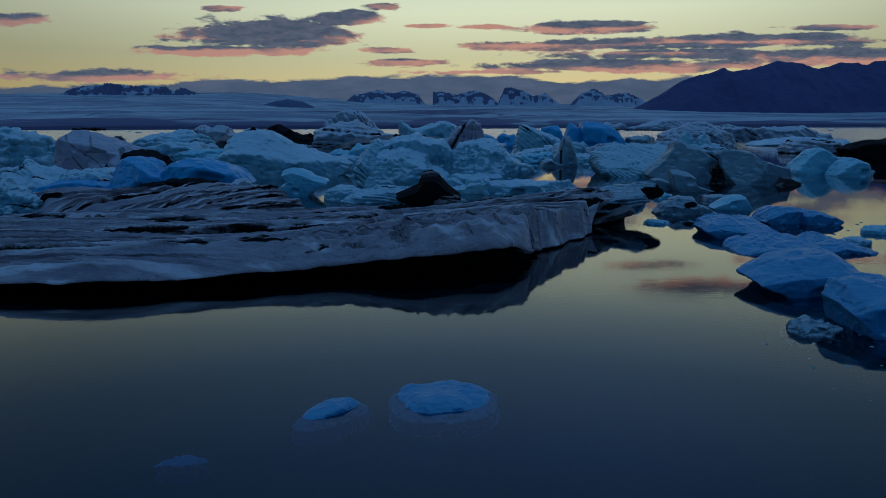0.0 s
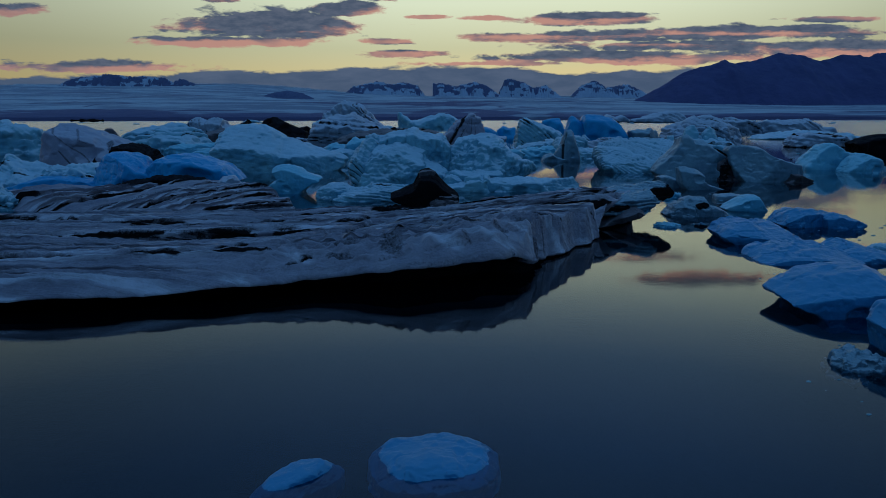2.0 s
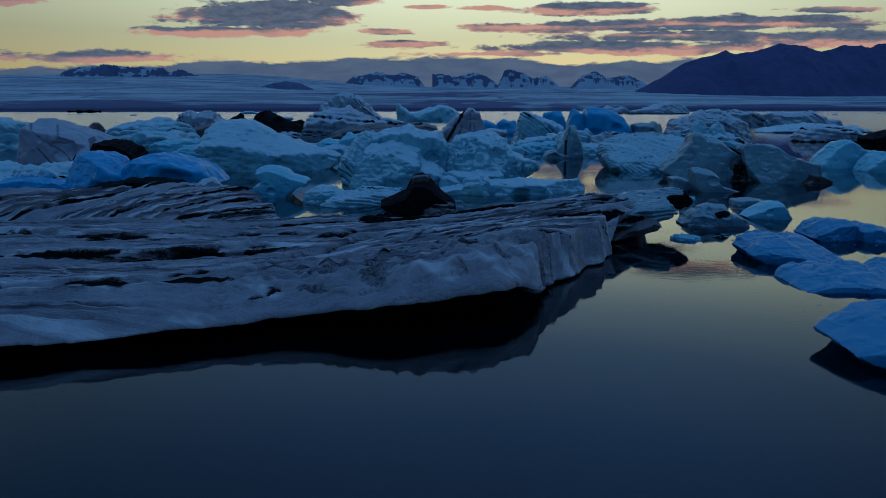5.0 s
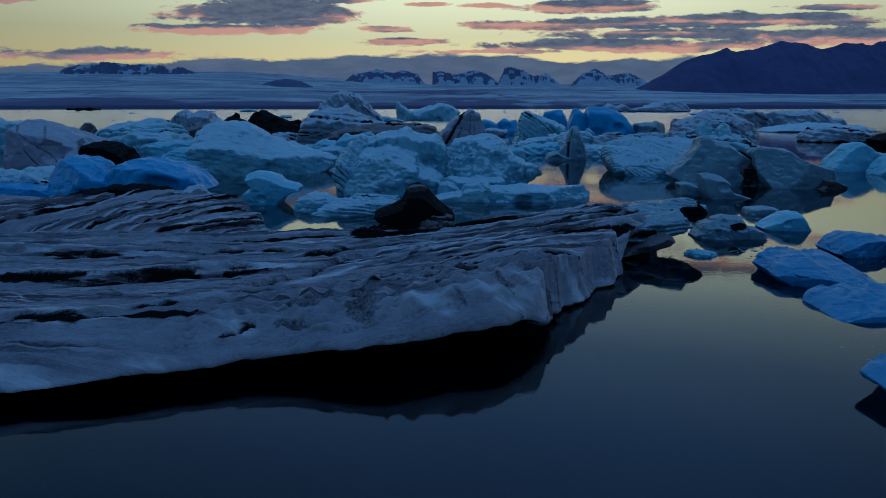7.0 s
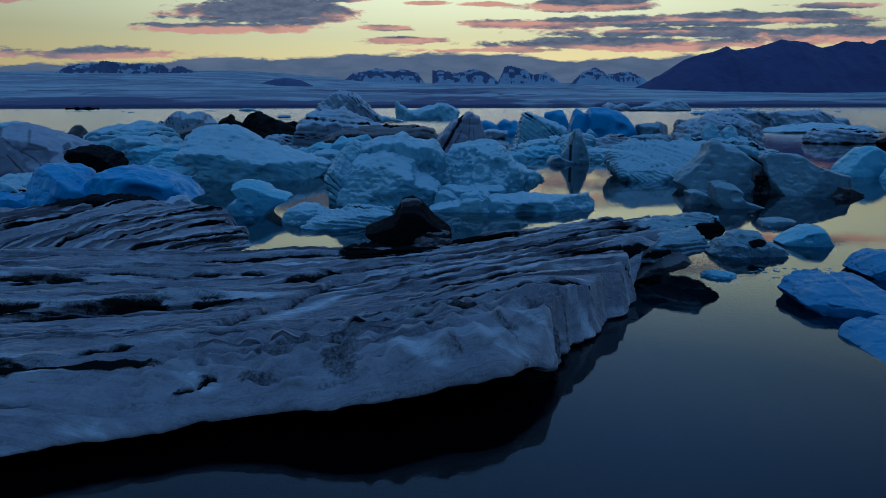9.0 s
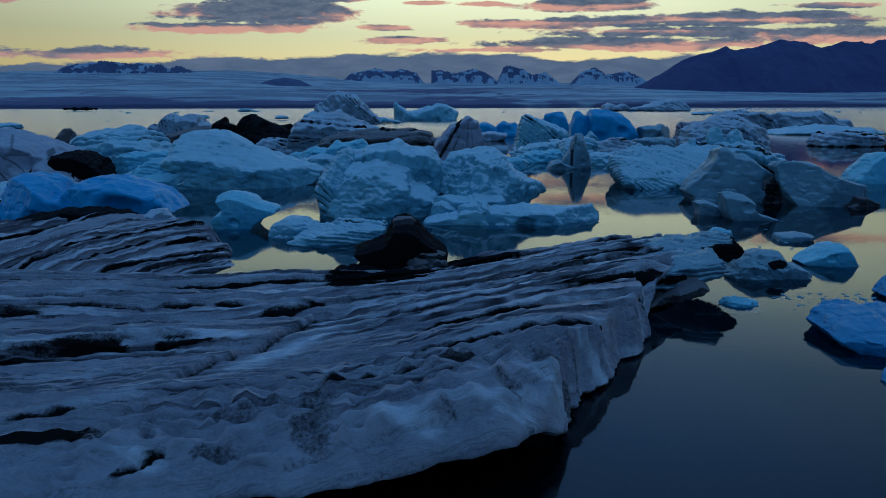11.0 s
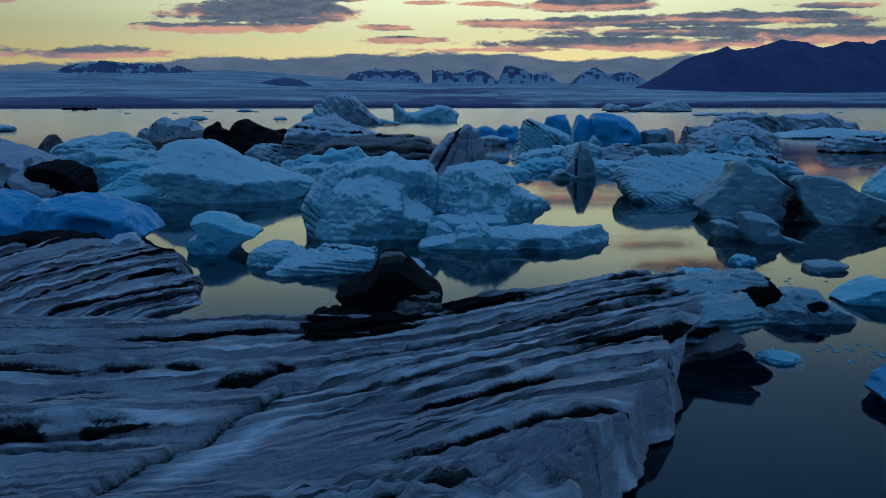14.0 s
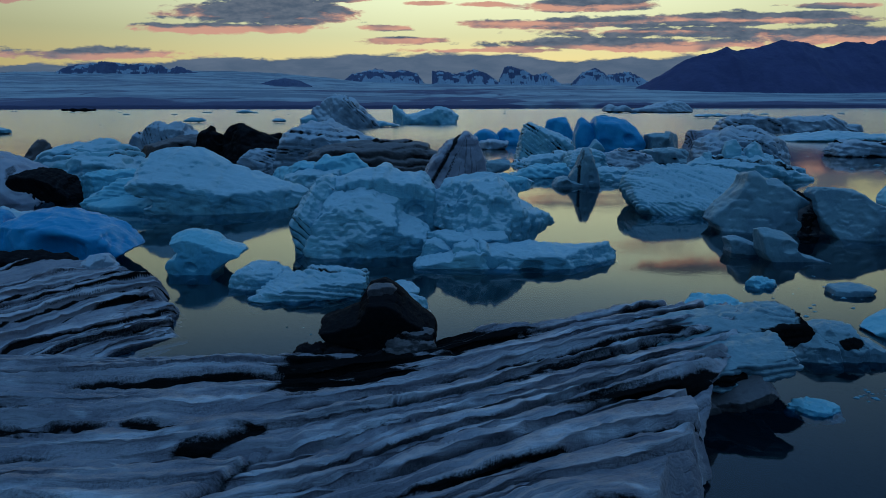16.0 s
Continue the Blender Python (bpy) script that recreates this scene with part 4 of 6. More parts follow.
def striped_slab():
    """A tilted slab whose layers stand on edge: pale ledges between black seams that run away from the floe."""
    nu, nv = 480, 280
    F = curve([(-33, 49), (-29, 46.2), (-24, 44.2), (-17.5, 42.7), (-13.5, 42.4), (-11.4, 43.4), (-10.5, 44.9), (-9.9, 46.2)], nu)
    K = curve([(-33, 49), (-31.5, 53.5), (-24, 56), (-17, 55.6), (-13.2, 53.2), (-11.6, 51.2), (-10.6, 49.2), (-9.9, 46.2)], nu)
    v = np.linspace(0, 1, nv)[:, None]
    x, y = F[:, 0] * (1 - v) + K[:, 0] * v, F[:, 1] * (1 - v) + K[:, 1] * v
    p = np.stack([x, y, 0 * x], -1).reshape(-1, 3)

    def wave(stretch, scale, octaves, seed, ridged=False):
        return fbm(p @ turn * stretch, scale, octaves, seed, 0.55, ridged).reshape(x.shape)

    turn = np.array([[0.58, 0.81, 0], [0.81, -0.58, 0], [0, 0, 1]])
    across = -(0.81 * x - 0.58 * y)
    rag = wave([0.45, 1, 1], 0.9, 5, 211)
    s = across + 0.6 * wave([0.4, 1, 1], 4.0, 3, 201) + 0.30 * wave([0.5, 1, 1], 1.2, 4, 202)
    top = 0.75 - 0.05 * (x + 16) - 0.35 * smooth(x, -12.5, -10) - 0.7 * smooth(-x, 18, 25) + 0.07 * (y - 48) + 0.2 * wave([1, 1, 1], 3.5, 3, 203)
    thick = smooth(wave([0.5, 1, 1], 3.0, 2, 218), -0.35, 0.3)
    ash, frost_light, push = np.zeros(x.shape), np.zeros(x.shape), np.zeros(x.shape)
    for gap, amp, sd in ((1.3, 0.36, 5), (0.44, 0.16, 6)):
        f = s / gap + 0.5 * wave([0.4, 1, 1], 2.2, 3, 204 + sd)
        b = np.floor(f)
        w = hash3(b.astype(np.int64).ravel(), np.zeros(b.size, np.int64), np.zeros(b.size, np.int64), sd).reshape(x.shape)
        fr = f - b
        some = smooth(wave([0.3, 1, 1], 2.6, 3, 207 + sd), -0.35, 0.15)
        rise = np.where(fr < 0.12, smooth(fr / 0.12, 0, 1), 1 - (fr - 0.12) / 0.88)
        top = top + amp * (0.4 + 0.7 * w) * some * (rise - 0.5)
        # ash seams also carry the shade of the gaps; ledge tops are painted lighter
        near = np.minimum(fr, 1 - fr)
        wide = (0.05 + 0.17 * w) * (1 + 1.2 * rag)
        seam = 1 - smooth(np.where(fr > 0.5, near * 0.55, near * 1.6), 0.4 * wide, wide)
        ash = np.maximum(ash, seam * smooth(some * (0.5 + 0.5 * thick) + 0.7 * rag, 0.35, 0.8) * (smooth(w, 0.3, 0.55) if sd == 5 else 0.6 * smooth(w, 0.5, 0.8)))
        frost_light = np.maximum(frost_light, 0.55 * smooth(fr, 0.1, 0.2) * (1 - smooth(fr, 0.25, 0.7)) * some)
        push = push + 0.5 * amp * smooth(fr, 0.05, 0.14) * (1 - smooth(fr, 0.14, 0.5)) * some
    top = top + 0.12 * wave([0.7, 1, 1], 0.6, 4, 214, True) + 0.10 * rag
    span = np.linalg.norm(K - F, axis=1)[None]
    df, db = v * span, (1 - v) * span
    edge = np.minimum(smooth(df, -0.2, 2.2), smooth(db, -0.1, 1.1))
    z = -0.3 + (top + 0.3) * edge + 0.12 * rag * edge
    inner = smooth(edge, 0.2, 1)
    P = np.stack([x + 0.6 * push * inner + 1.5 * rag * smooth(x, -15, -10.5), y - 0.8 * push * inner + 0.5 * rag * (1 - inner), z], -1)
    ash = np.maximum(ash, 0.5 * smooth(rag, 0.35, 0.7))
    return grid_mesh("ice_body", P, FLOE, ash, flip=True, layer=s, frost_light=np.clip(frost_light + 0.2 * rag, 0, 1))


B = berg("striped_slab", "tilted slab of ice striped with thick black ash layers", -19, 51)
SLAB = striped_slab()
SLAB.parent, SLAB.matrix_parent_inverse = B, B.matrix_basis.inverted()
iceberg("ash_ledge", "long black ash ridge", -27, -17.5, 54, 2.2, 1.8, [.3, .7, .9, 1, .95, .8, .6], BLACK, 112, turn=4, rough=.7, res=90, parent=B)
iceberg("ice_block", "loose grey ice block", -18.2, -15.8, 53.4, 1.6, 1.9, [.6, .9, 1, .6], GREY, 113, rough=.4, facets=3, hollows=2, res=50, parent=B)


# the big berg in the middle
B = berg("central_iceberg", "large pale blue iceberg with scalloped walls and a striped flank", 0, 64)
iceberg("ice_wall", "fluted back wall", -7.19, 1.88, 64.60, 4.00, 5.18, (), WHITE, 13, outline=[(0.0, -0.05), (0.01, 0.6), (0.04, 0.81), (0.1, 0.85), (0.19, 0.88), (0.25, 0.94), (0.31, 0.96), (0.4, 0.96), (0.44, 1.0), (0.49, 1.0), (0.53, 0.94), (0.62, 0.9), (0.76, 0.89), (0.8, 0.83), (0.86, 0.67), (0.9, 0.58), (0.96, 0.21), (1.0, 0.02)], strata=(.03, .5, .12, .15), flutes=.28, rough=.3, facets=1, hollows=3, res=170, draft=.03, side=(.9, 1, 1), parent=B)
iceberg("ice_flank", "striped flank with dark bent layers", -8.60, -5.62, 61.60, 5.20, 4.77, (), WHITE, 114, outline=[(0.08, -0.03), (0.01, 0.26), (0.0, 0.42), (0.09, 0.62), (0.28, 0.78), (0.48, 0.94), (0.67, 1.0), (0.83, 0.95), (0.88, 0.82), (0.97, 0.68), (1.0, 0.3), (0.93, -0.07)], rough=.4, facets=1, hollows=1, strata=(.07, .55, .9, .3), ash=(.42, 3, .14), res=110, draft=.05, side=(.75, 1, 1), parent=B)
iceberg("ice_apron", "", -7.60, 0.26, 60.30, 4.60, 3.99, (), WHITE, 115, outline=[(0.01, -0.08), (0.0, 0.13), (0.05, 0.42), (0.08, 0.65), (0.15, 0.86), (0.26, 0.94), (0.46, 1.0), (0.6, 0.93), (0.73, 0.78), (0.76, 0.61), (0.93, 0.46), (1.0, 0.39), (1.0, -0.06)], strata=(.03, .5, .12, .15), rough=.42, facets=2, hollows=6, res=150, flutes=.08, draft=.1, side=(.55, .9, 1), parent=B)
iceberg("ice_lobe", "", 0.39, 9.14, 62.20, 5.40, 4.52, (), WHITE, 116, outline=[(0.17, 0.04), (0.17, 0.18), (0.03, 0.28), (0.0, 0.5), (0.06, 0.73), (0.13, 0.87), (0.2, 0.97), (0.31, 0.95), (0.43, 1.0), (0.53, 0.99), (0.59, 0.92), (0.64, 0.78), (0.67, 0.64), (0.75, 0.56), (0.82, 0.48), (0.86, 0.5), (0.95, 0.4), (1.0, 0.29), (0.96, 0.22), (0.79, 0.16)], strata=(.03, .5, .12, .15), rough=.42, facets=2, hollows=7, res=160, flutes=.2, draft=.06, side=(.7, 1, 1), parent=B)
iceberg("ice_step", "", 0.07, 5.34, 60.40, 2.40, 1.58, (), WHITE, 118, outline=[(0.0, 0.36), (0.03, 0.91), (0.16, 0.98), (0.54, 0.93), (0.57, 1.0), (0.97, 0.93), (1.0, 0.63), (0.94, 0.42)], strata=(.03, .5, .12, .15), rough=.3, facets=1, hollows=3, res=100, draft=.05, parent=B)
iceberg("ice_lump", "", -0.18, 1.74, 59.60, 1.60, 1.30, (), WHITE, 119, outline=[(0.0, 0.1), (0.15, 0.86), (0.48, 1.0), (0.76, 0.83), (1.0, 0.48), (0.91, 0.12)], strata=(.03, .5, .12, .15), rough=.4, facets=3, hollows=1, res=50, parent=B)
iceberg("ice_lump", "small upright chip", 2.02, 2.59, 61.30, 0.70, 2.02, (), WHITE, 120, outline=[(0.0, 0.71), (0.06, 0.86), (0.5, 0.89), (0.81, 1.0), (1.0, 0.78), (0.88, 0.67)], rough=.3, facets=2, hollows=0, res=30, parent=B)
B = berg("ice_shelf", "low flat ledge of pale ice before the big iceberg", 5, 59)
iceberg("ice_plate", "", -0.45, 12.56, 57.60, 3.40, 1.38, (), WHITE, 14, outline=[(0.0, 0.08), (0.08, 0.31), (0.17, 0.48), (0.18, 0.78), (0.27, 0.98), (0.29, 0.78), (0.3, 1.0), (0.32, 0.97), (0.34, 0.73), (0.49, 0.75), (0.58, 0.79), (0.69, 0.74), (0.8, 0.69), (0.88, 0.81), (0.95, 0.86), (0.99, 0.69), (1.0, 0.34), (0.97, 0.06)], strata=(.03, .5, .12, .15), rough=.3, facets=1, hollows=5, res=220, box=4, draft=.08, side=(.7, 1, .9), parent=B)
iceberg("ice_ridge", "raised jagged edge of pale ice", 1.75, 5.28, 57.90, 1.60, 1.47, (), WHITE, 314, outline=[(0.0, 0.12), (0.04, 0.72), (0.11, 0.82), (0.38, 0.98), (0.44, 0.77), (0.49, 1.0), (0.57, 0.98), (0.64, 0.7), (0.95, 0.58), (1.0, 0.11)], rough=.3, facets=1, hollows=2, res=90, parent=B)

# left of it
B = berg("small_iceberg", "small smooth blue iceberg with a pointed end", -12, 57)
iceberg("ice_body", "", -14.64, -10.26, 56.40, 2.60, 2.41, (), BLUE, 15, crust_relief=.2, outline=[(0.06, -0.1), (0.0, 0.21), (0.07, 0.39), (0.17, 0.44), (0.2, 0.58), (0.13, 0.74), (0.08, 0.85), (0.27, 1.0), (0.45, 0.97), (0.6, 0.85), (0.7, 0.71), (1.0, 0.53), (1.0, 0.45), (0.82, 0.33), (0.69, 0.14), (0.61, -0.1)], rough=.16, facets=0, hollows=1, res=130, draft=.1, side=(.8, 1, .95), parent=B)
B = berg("ice_raft", "low layered raft of white and dirty ice", -4.5, 52)
iceberg("ice_body", "", -8.32, -2.66, 50.90, 3.40, 1.29, (), WHITE, 16, outline=[(0.0, -0.1), (0.08, 0.41), (0.3, 0.64), (0.47, 0.8), (0.67, 1.0), (0.77, 0.86), (1.0, 0.77), (0.98, 0.28), (0.94, -0.1)], rough=.35, strata=(.11, .22, .1, .25), ash=(.14, 1.5), facets=2, hollows=3, res=140, side=(.45, .8, 1), parent=B)
iceberg("ice_lobe", "", -9.98, -6.77, 53.00, 2.80, 1.07, (), WHITE, 122, outline=[(0.01, -0.1), (0.0, 0.37), (0.08, 0.74), (0.41, 1.0), (0.67, 0.97), (0.96, 0.47), (1.0, -0.1)], rough=.35, facets=2, hollows=3, strata=(.05, .3, .12, .15), res=80, side=(.6, 1, 1), parent=B)
iceberg("ice_lobe", "", -1.47, 0.01, 51.00, 2.00, 0.77, (), WHITE, 123, outline=[(0.0, -0.1), (0.17, 0.89), (0.43, 1.0), (1.0, 0.39), (0.84, -0.1)], rough=.4, facets=2, hollows=2, strata=(.07, .25, .12, .15), ash=(.2, 1), res=60, parent=B)
B = berg("blue_iceberg", "deep blue iceberg with two smooth humps and a pointed tip", -22, 60)
iceberg("ice_lobe", "", -31.27, -24.30, 57.60, 5.40, 3.23, (), CLEAR, 17, crust_relief=.12, outline=[(0.0, -0.1), (0.05, 0.26), (0.16, 0.67), (0.24, 0.93), (0.31, 1.0), (0.51, 0.97), (0.66, 0.84), (0.75, 0.61), (0.84, 0.58), (0.92, 0.4), (1.0, -0.1)], rough=.18, facets=1, hollows=2, res=110, side=(.8, 1, 1), parent=B)
iceberg("ice_lobe", "", -27.09, -17.55, 57.30, 5.00, 3.09, (), CLEAR, 123, crust_relief=.12, outline=[(0.0, -0.1), (0.1, 0.36), (0.19, 0.68), (0.27, 0.93), (0.37, 1.0), (0.53, 0.99), (0.71, 0.85), (0.8, 0.74), (0.86, 0.71), (0.93, 0.5), (1.0, 0.3), (0.9, 0.15), (0.83, 0.04), (0.79, -0.1)], rough=.18, facets=1, hollows=3, res=130, side=(.8, 1, 1), parent=B)
iceberg("ice_tongue", "low end of the blue ice", -39.06, -29.93, 58.00, 4.50, 1.17, (), CLEAR, 124, crust_relief=.12, outline=[(0.0, -0.1), (0.17, 0.38), (0.41, 0.93), (0.65, 1.0), (0.84, 0.81), (0.95, 0.36), (1.0, -0.1)], rough=.3, facets=2, hollows=3, res=90, parent=B)
B = berg("sloping_iceberg", "long white iceberg sloping down to one end", -20, 82)
iceberg("ice_body", "", -26.75, -11.65, 77.60, 7.00, 5.77, (), WHITE, 18, outline=[(0.1, -0.02), (0.1, 0.14), (0.17, 0.27), (0.15, 0.44), (0.01, 0.61), (0.0, 0.79), (0.05, 0.92), (0.16, 0.95), (0.23, 1.0), (0.32, 0.95), (0.44, 0.8), (0.57, 0.63), (0.75, 0.48), (0.92, 0.34), (1.0, 0.25), (0.97, 0.08), (0.89, -0.1)], rough=.22, box=4, strata=(.05, .7, .22, .3), facets=1, hollows=7, res=200, draft=.0, side=(.5, .62, .8, .95, 1), parent=B)
iceberg("ice_tongue", "", -33.20, -24.39, 81.50, 5.00, 3.02, (), BLUE, 125, crust_relief=.2, outline=[(0.0, 0.14), (0.1, 0.32), (0.25, 0.59), (0.36, 0.81), (0.64, 0.88), (0.87, 1.0), (0.98, 0.82), (1.0, 0.57), (0.88, 0.33), (0.92, -0.05)], rough=.3, facets=2, hollows=4, res=120, strata=(.12, .5, .1, .2), parent=B)
iceberg("ice_tongue", "", -36.44, -26.38, 86.00, 4.00, 3.13, (), BLUE, 126, crust_relief=.2, outline=[(0.02, 0.16), (0.0, 0.66), (0.13, 0.88), (0.36, 0.97), (0.71, 1.0), (0.99, 0.76), (1.0, 0.24)], rough=.35, strata=(.15, .6, .05, .2), facets=2, hollows=4, res=100, parent=B)
iceberg("ice_foot", "", -31.70, -23.34, 79.50, 3.00, 1.64, (), BLUE, 127, crust_relief=.2, outline=[(0.0, 0.37), (0.32, 0.69), (0.69, 0.88), (0.94, 1.0), (1.0, 0.68), (0.96, 0.1)], rough=.25, facets=1, hollows=2, res=90, side=(.4, .8, 1), parent=B)
iceberg("terraced_iceberg", "white terraced iceberg with grey melt lines", -47.23, -33.12, 93.00, 8.00, 5.66, (), WHITE, 19, outline=[(0.0, 0.09), (0.04, 0.5), (0.08, 0.68), (0.13, 0.78), (0.23, 0.86), (0.42, 0.93), (0.49, 0.94), (0.5, 1.0), (0.64, 1.0), (0.77, 0.88), (0.85, 0.75), (0.92, 0.58), (1.0, 0.38), (1.0, 0.08)], rough=.35, strata=(.3, .95, -.12, .25), ash=(.2, 3), res=150, facets=2, hollows=5, side=(.55, .85, 1))
B = berg("streaked_iceberg", "grey-white iceberg with dark ash streaks and a black end", -44, 88)
iceberg("ice_body", "", -50.58, -37.80, 84.00, 8.50, 6.10, (), LILAC, 20, stain=((.09, .97, .36, .55, .005), (.36, .55, .62, .1, .007), (.26, .45, .4, .12, .008), (.58, .3, .64, .05, .02), (.62, .62, .78, .35, .007), (.3, .9, .5, .6, .004)), outline=[(0.0, -0.05), (0.01, 0.27), (0.03, 0.6), (0.07, 0.87), (0.12, 1.0), (0.22, 0.95), (0.48, 0.81), (0.66, 0.59), (0.8, 0.48), (0.93, 0.4), (0.99, 0.14), (1.0, -0.06)], rough=.2, facets=1, hollows=4, res=150, draft=.1, side=(.8, 1, 1), z=-.55, parent=B)
iceberg("ash_face", "black ash-covered end", -42.20, -36.60, 84.60, 7.00, 3.00, (), BLACK, 21, crust_relief=.4, outline=[(0.0, -0.1), (0.07, 0.61), (0.17, 1.0), (0.49, 0.94), (0.73, 0.69), (0.9, 0.26), (1.0, 0.0), (0.99, -0.1)], rough=.2, box=5, draft=.12, facets=1, hollows=2, res=80, strata=(.1, .8, 2.0, .1), side=(.8, 1, 1), parent=B)
B = berg("ash_berg", "jagged dark ridge of ash-striped ice", -50, 148)
iceberg("ice_spire", "", -60.59, -46.37, 148.00, 7.00, 6.85, (), GREY, 22, outline=[(0.0, 0.0), (0.06, 0.4), (0.11, 0.59), (0.17, 0.67), (0.22, 0.53), (0.25, 0.69), (0.33, 0.86), (0.42, 1.0), (0.53, 0.87), (0.58, 0.86), (0.66, 0.95), (0.84, 0.87), (0.87, 0.72), (0.99, 0.61), (1.0, 0.0)], rough=.35, strata=(.22, 1.6, 2.2, 0), ash=(.5, 3, .22), facets=2, hollows=3, res=120, draft=.1, parent=B)
iceberg("ash_mound", "dark smooth rounded ice", -55.36, -37.20, 138.00, 8.00, 4.40, (), DIRTY, 126, outline=[(0.0, -0.1), (0.06, 0.31), (0.19, 0.64), (0.32, 0.73), (0.48, 0.93), (0.65, 1.0), (0.78, 0.82), (0.92, 0.45), (1.0, -0.02), (1.0, -0.1)], rough=.25, facets=1, hollows=2, strata=(.15, 1.1, .2, .1), ash=(.25, 4, .2), res=100, parent=B)
B = berg("ash_berg", "rounded black ash-covered iceberg with a jagged crest", -32, 131)
iceberg("ash_body", "", -36.93, -26.88, 132.00, 8.00, 6.53, (), BLACK, 23, crust_relief=.4, outline=[(0.0, -0.09), (0.02, 0.68), (0.08, 0.88), (0.17, 0.99), (0.32, 1.0), (0.51, 0.85), (0.81, 0.69), (0.96, 0.56), (1.0, 0.35), (0.94, 0.09), (0.76, -0.09)], rough=.35, facets=3, hollows=3, res=110, parent=B)
iceberg("ash_spire", "", -42.23, -37.06, 136.00, 5.00, 6.28, (), BLACK, 128, crust_relief=.4, outline=[(0.0, 0.34), (0.11, 0.72), (0.26, 0.83), (0.42, 0.86), (0.54, 1.0), (0.57, 0.81), (0.77, 0.75), (0.96, 0.69), (1.0, 0.3)], rough=.4, facets=2, hollows=1, res=80, parent=B)
iceberg("ash_shoulder", "", -31.11, -27.20, 140.00, 5.00, 4.74, (), BLACK, 129, crust_relief=.4, outline=[(0.0, 0.4), (0.3, 0.92), (0.75, 1.0), (1.0, 0.76), (0.98, 0.4)], rough=.4, facets=2, hollows=1, res=50, parent=B)
iceberg("ash_berg", "small dark pointed ice block in open water", -60.85, -57.35, 118.00, 3.50, 4.91, (), DIRTY, 24, outline=[(0.0, 0.2), (0.05, 0.44), (0.32, 0.75), (0.52, 0.93), (0.65, 1.0), (0.82, 0.85), (1.0, 0.68), (0.93, 0.29)], rough=.3, facets=2, hollows=1, res=60)
B = berg("pyramid_iceberg", "tall far iceberg shaped like a broad pyramid", -38, 310)
iceberg("ice_body", "", -57.37, -26.11, 312.00, 20.00, 14.33, (), GREY, 25, outline=[(0.0, 0.25), (0.04, 0.56), (0.15, 0.69), (0.24, 0.92), (0.35, 1.0), (0.5, 0.97), (0.61, 0.9), (0.7, 0.73), (0.81, 0.45), (0.94, 0.21), (1.0, 0.07)], rough=.35, strata=(.5, 2.6, 1.0, 0), ash=(.15, 6), facets=3, hollows=5, res=110, parent=B)
iceberg("ice_shoulder", "", -61.11, -50.40, 314.00, 12.00, 5.52, (), WHITE, 129, outline=[(0.0, 0.82), (0.38, 1.0), (0.66, 0.91), (1.0, 0.37)], rough=.5, facets=3, hollows=2, res=60, parent=B)
iceberg("ice_tail", "", -34.56, -17.17, 318.00, 12.00, 3.42, (), WHITE, 130, outline=[(0.0, -0.02), (0.23, 1.0), (0.47, 0.85), (0.74, 0.56), (1.0, 0.26), (0.97, -0.03)], rough=.4, facets=3, hollows=2, res=60, parent=B)
B = berg("layered_iceberg", "layered iceberg with thin dark ash lines and a dark slab", -15, 122)
iceberg("ice_body", "", -25.44, -7.98, 121.00, 10.00, 7.50, (), GREY, 26, outline=[(0.0, 0.1), (0.04, 0.37), (0.07, 0.64), (0.15, 0.8), (0.26, 0.91), (0.42, 0.95), (0.49, 1.0), (0.66, 0.8), (0.85, 0.63), (0.94, 0.51), (1.0, 0.09)], rough=.3, strata=(.34, .75, .1, .1), ash=(.28, 3, .14), facets=2, hollows=4, res=150, side=(.6, .9, 1), parent=B)
iceberg("dark_slab", "dark flat slab of dirty ice", -19.30, 1.12, 112.50, 8.00, 4.54, (), DIRTY, 27, outline=[(0.0, -0.01), (0.06, 0.58), (0.16, 0.83), (0.32, 0.93), (0.68, 1.0), (0.84, 0.93), (0.91, 0.86), (0.93, 0.68), (1.0, 0.61), (0.98, 0.25), (0.87, -0.04)], rough=.25, box=4, strata=(.28, 1.0, .03, .1), ash=(.4, 5, .22), facets=1, hollows=3, res=160, side=(.7, .95, 1), parent=B)
iceberg("ice_foot", "speckled pale ice", -31.50, -24.27, 124.00, 6.00, 2.67, (), GREY, 131, outline=[(0.0, -0.07), (0.06, 0.47), (0.27, 0.87), (0.65, 1.0), (0.9, 0.93), (0.99, 0.46), (1.0, -0.1)], rough=.45, ash=(.35, 1.2), strata=(.12, .5, .3, .15), facets=3, hollows=3, res=80, parent=B)
B = berg("broken_iceberg", "low broken iceberg with a rough pale surface", -15, 100)
iceberg("ice_block", "", -21.04, -11.97, 103.00, 5.00, 2.70, (), BLUE, 132, crust_relief=.2, outline=[(0.0, 0.05), (0.05, 0.53), (0.25, 0.61), (0.49, 0.92), (0.69, 0.79), (0.93, 1.0), (1.0, 0.04)], rough=.5, facets=3, hollows=5, res=100, strata=(.06, .6, .3, .1), parent=B)
iceberg("ice_block", "", -18.67, -10.33, 99.00, 5.00, 1.78, (), WHITE, 133, outline=[(0.0, -0.1), (0.05, 0.43), (0.3, 0.77), (0.63, 0.93), (0.88, 1.0), (1.0, 0.03), (0.87, -0.1)], rough=.5, facets=3, hollows=5, res=90, strata=(.06, .6, .3, .1), parent=B)
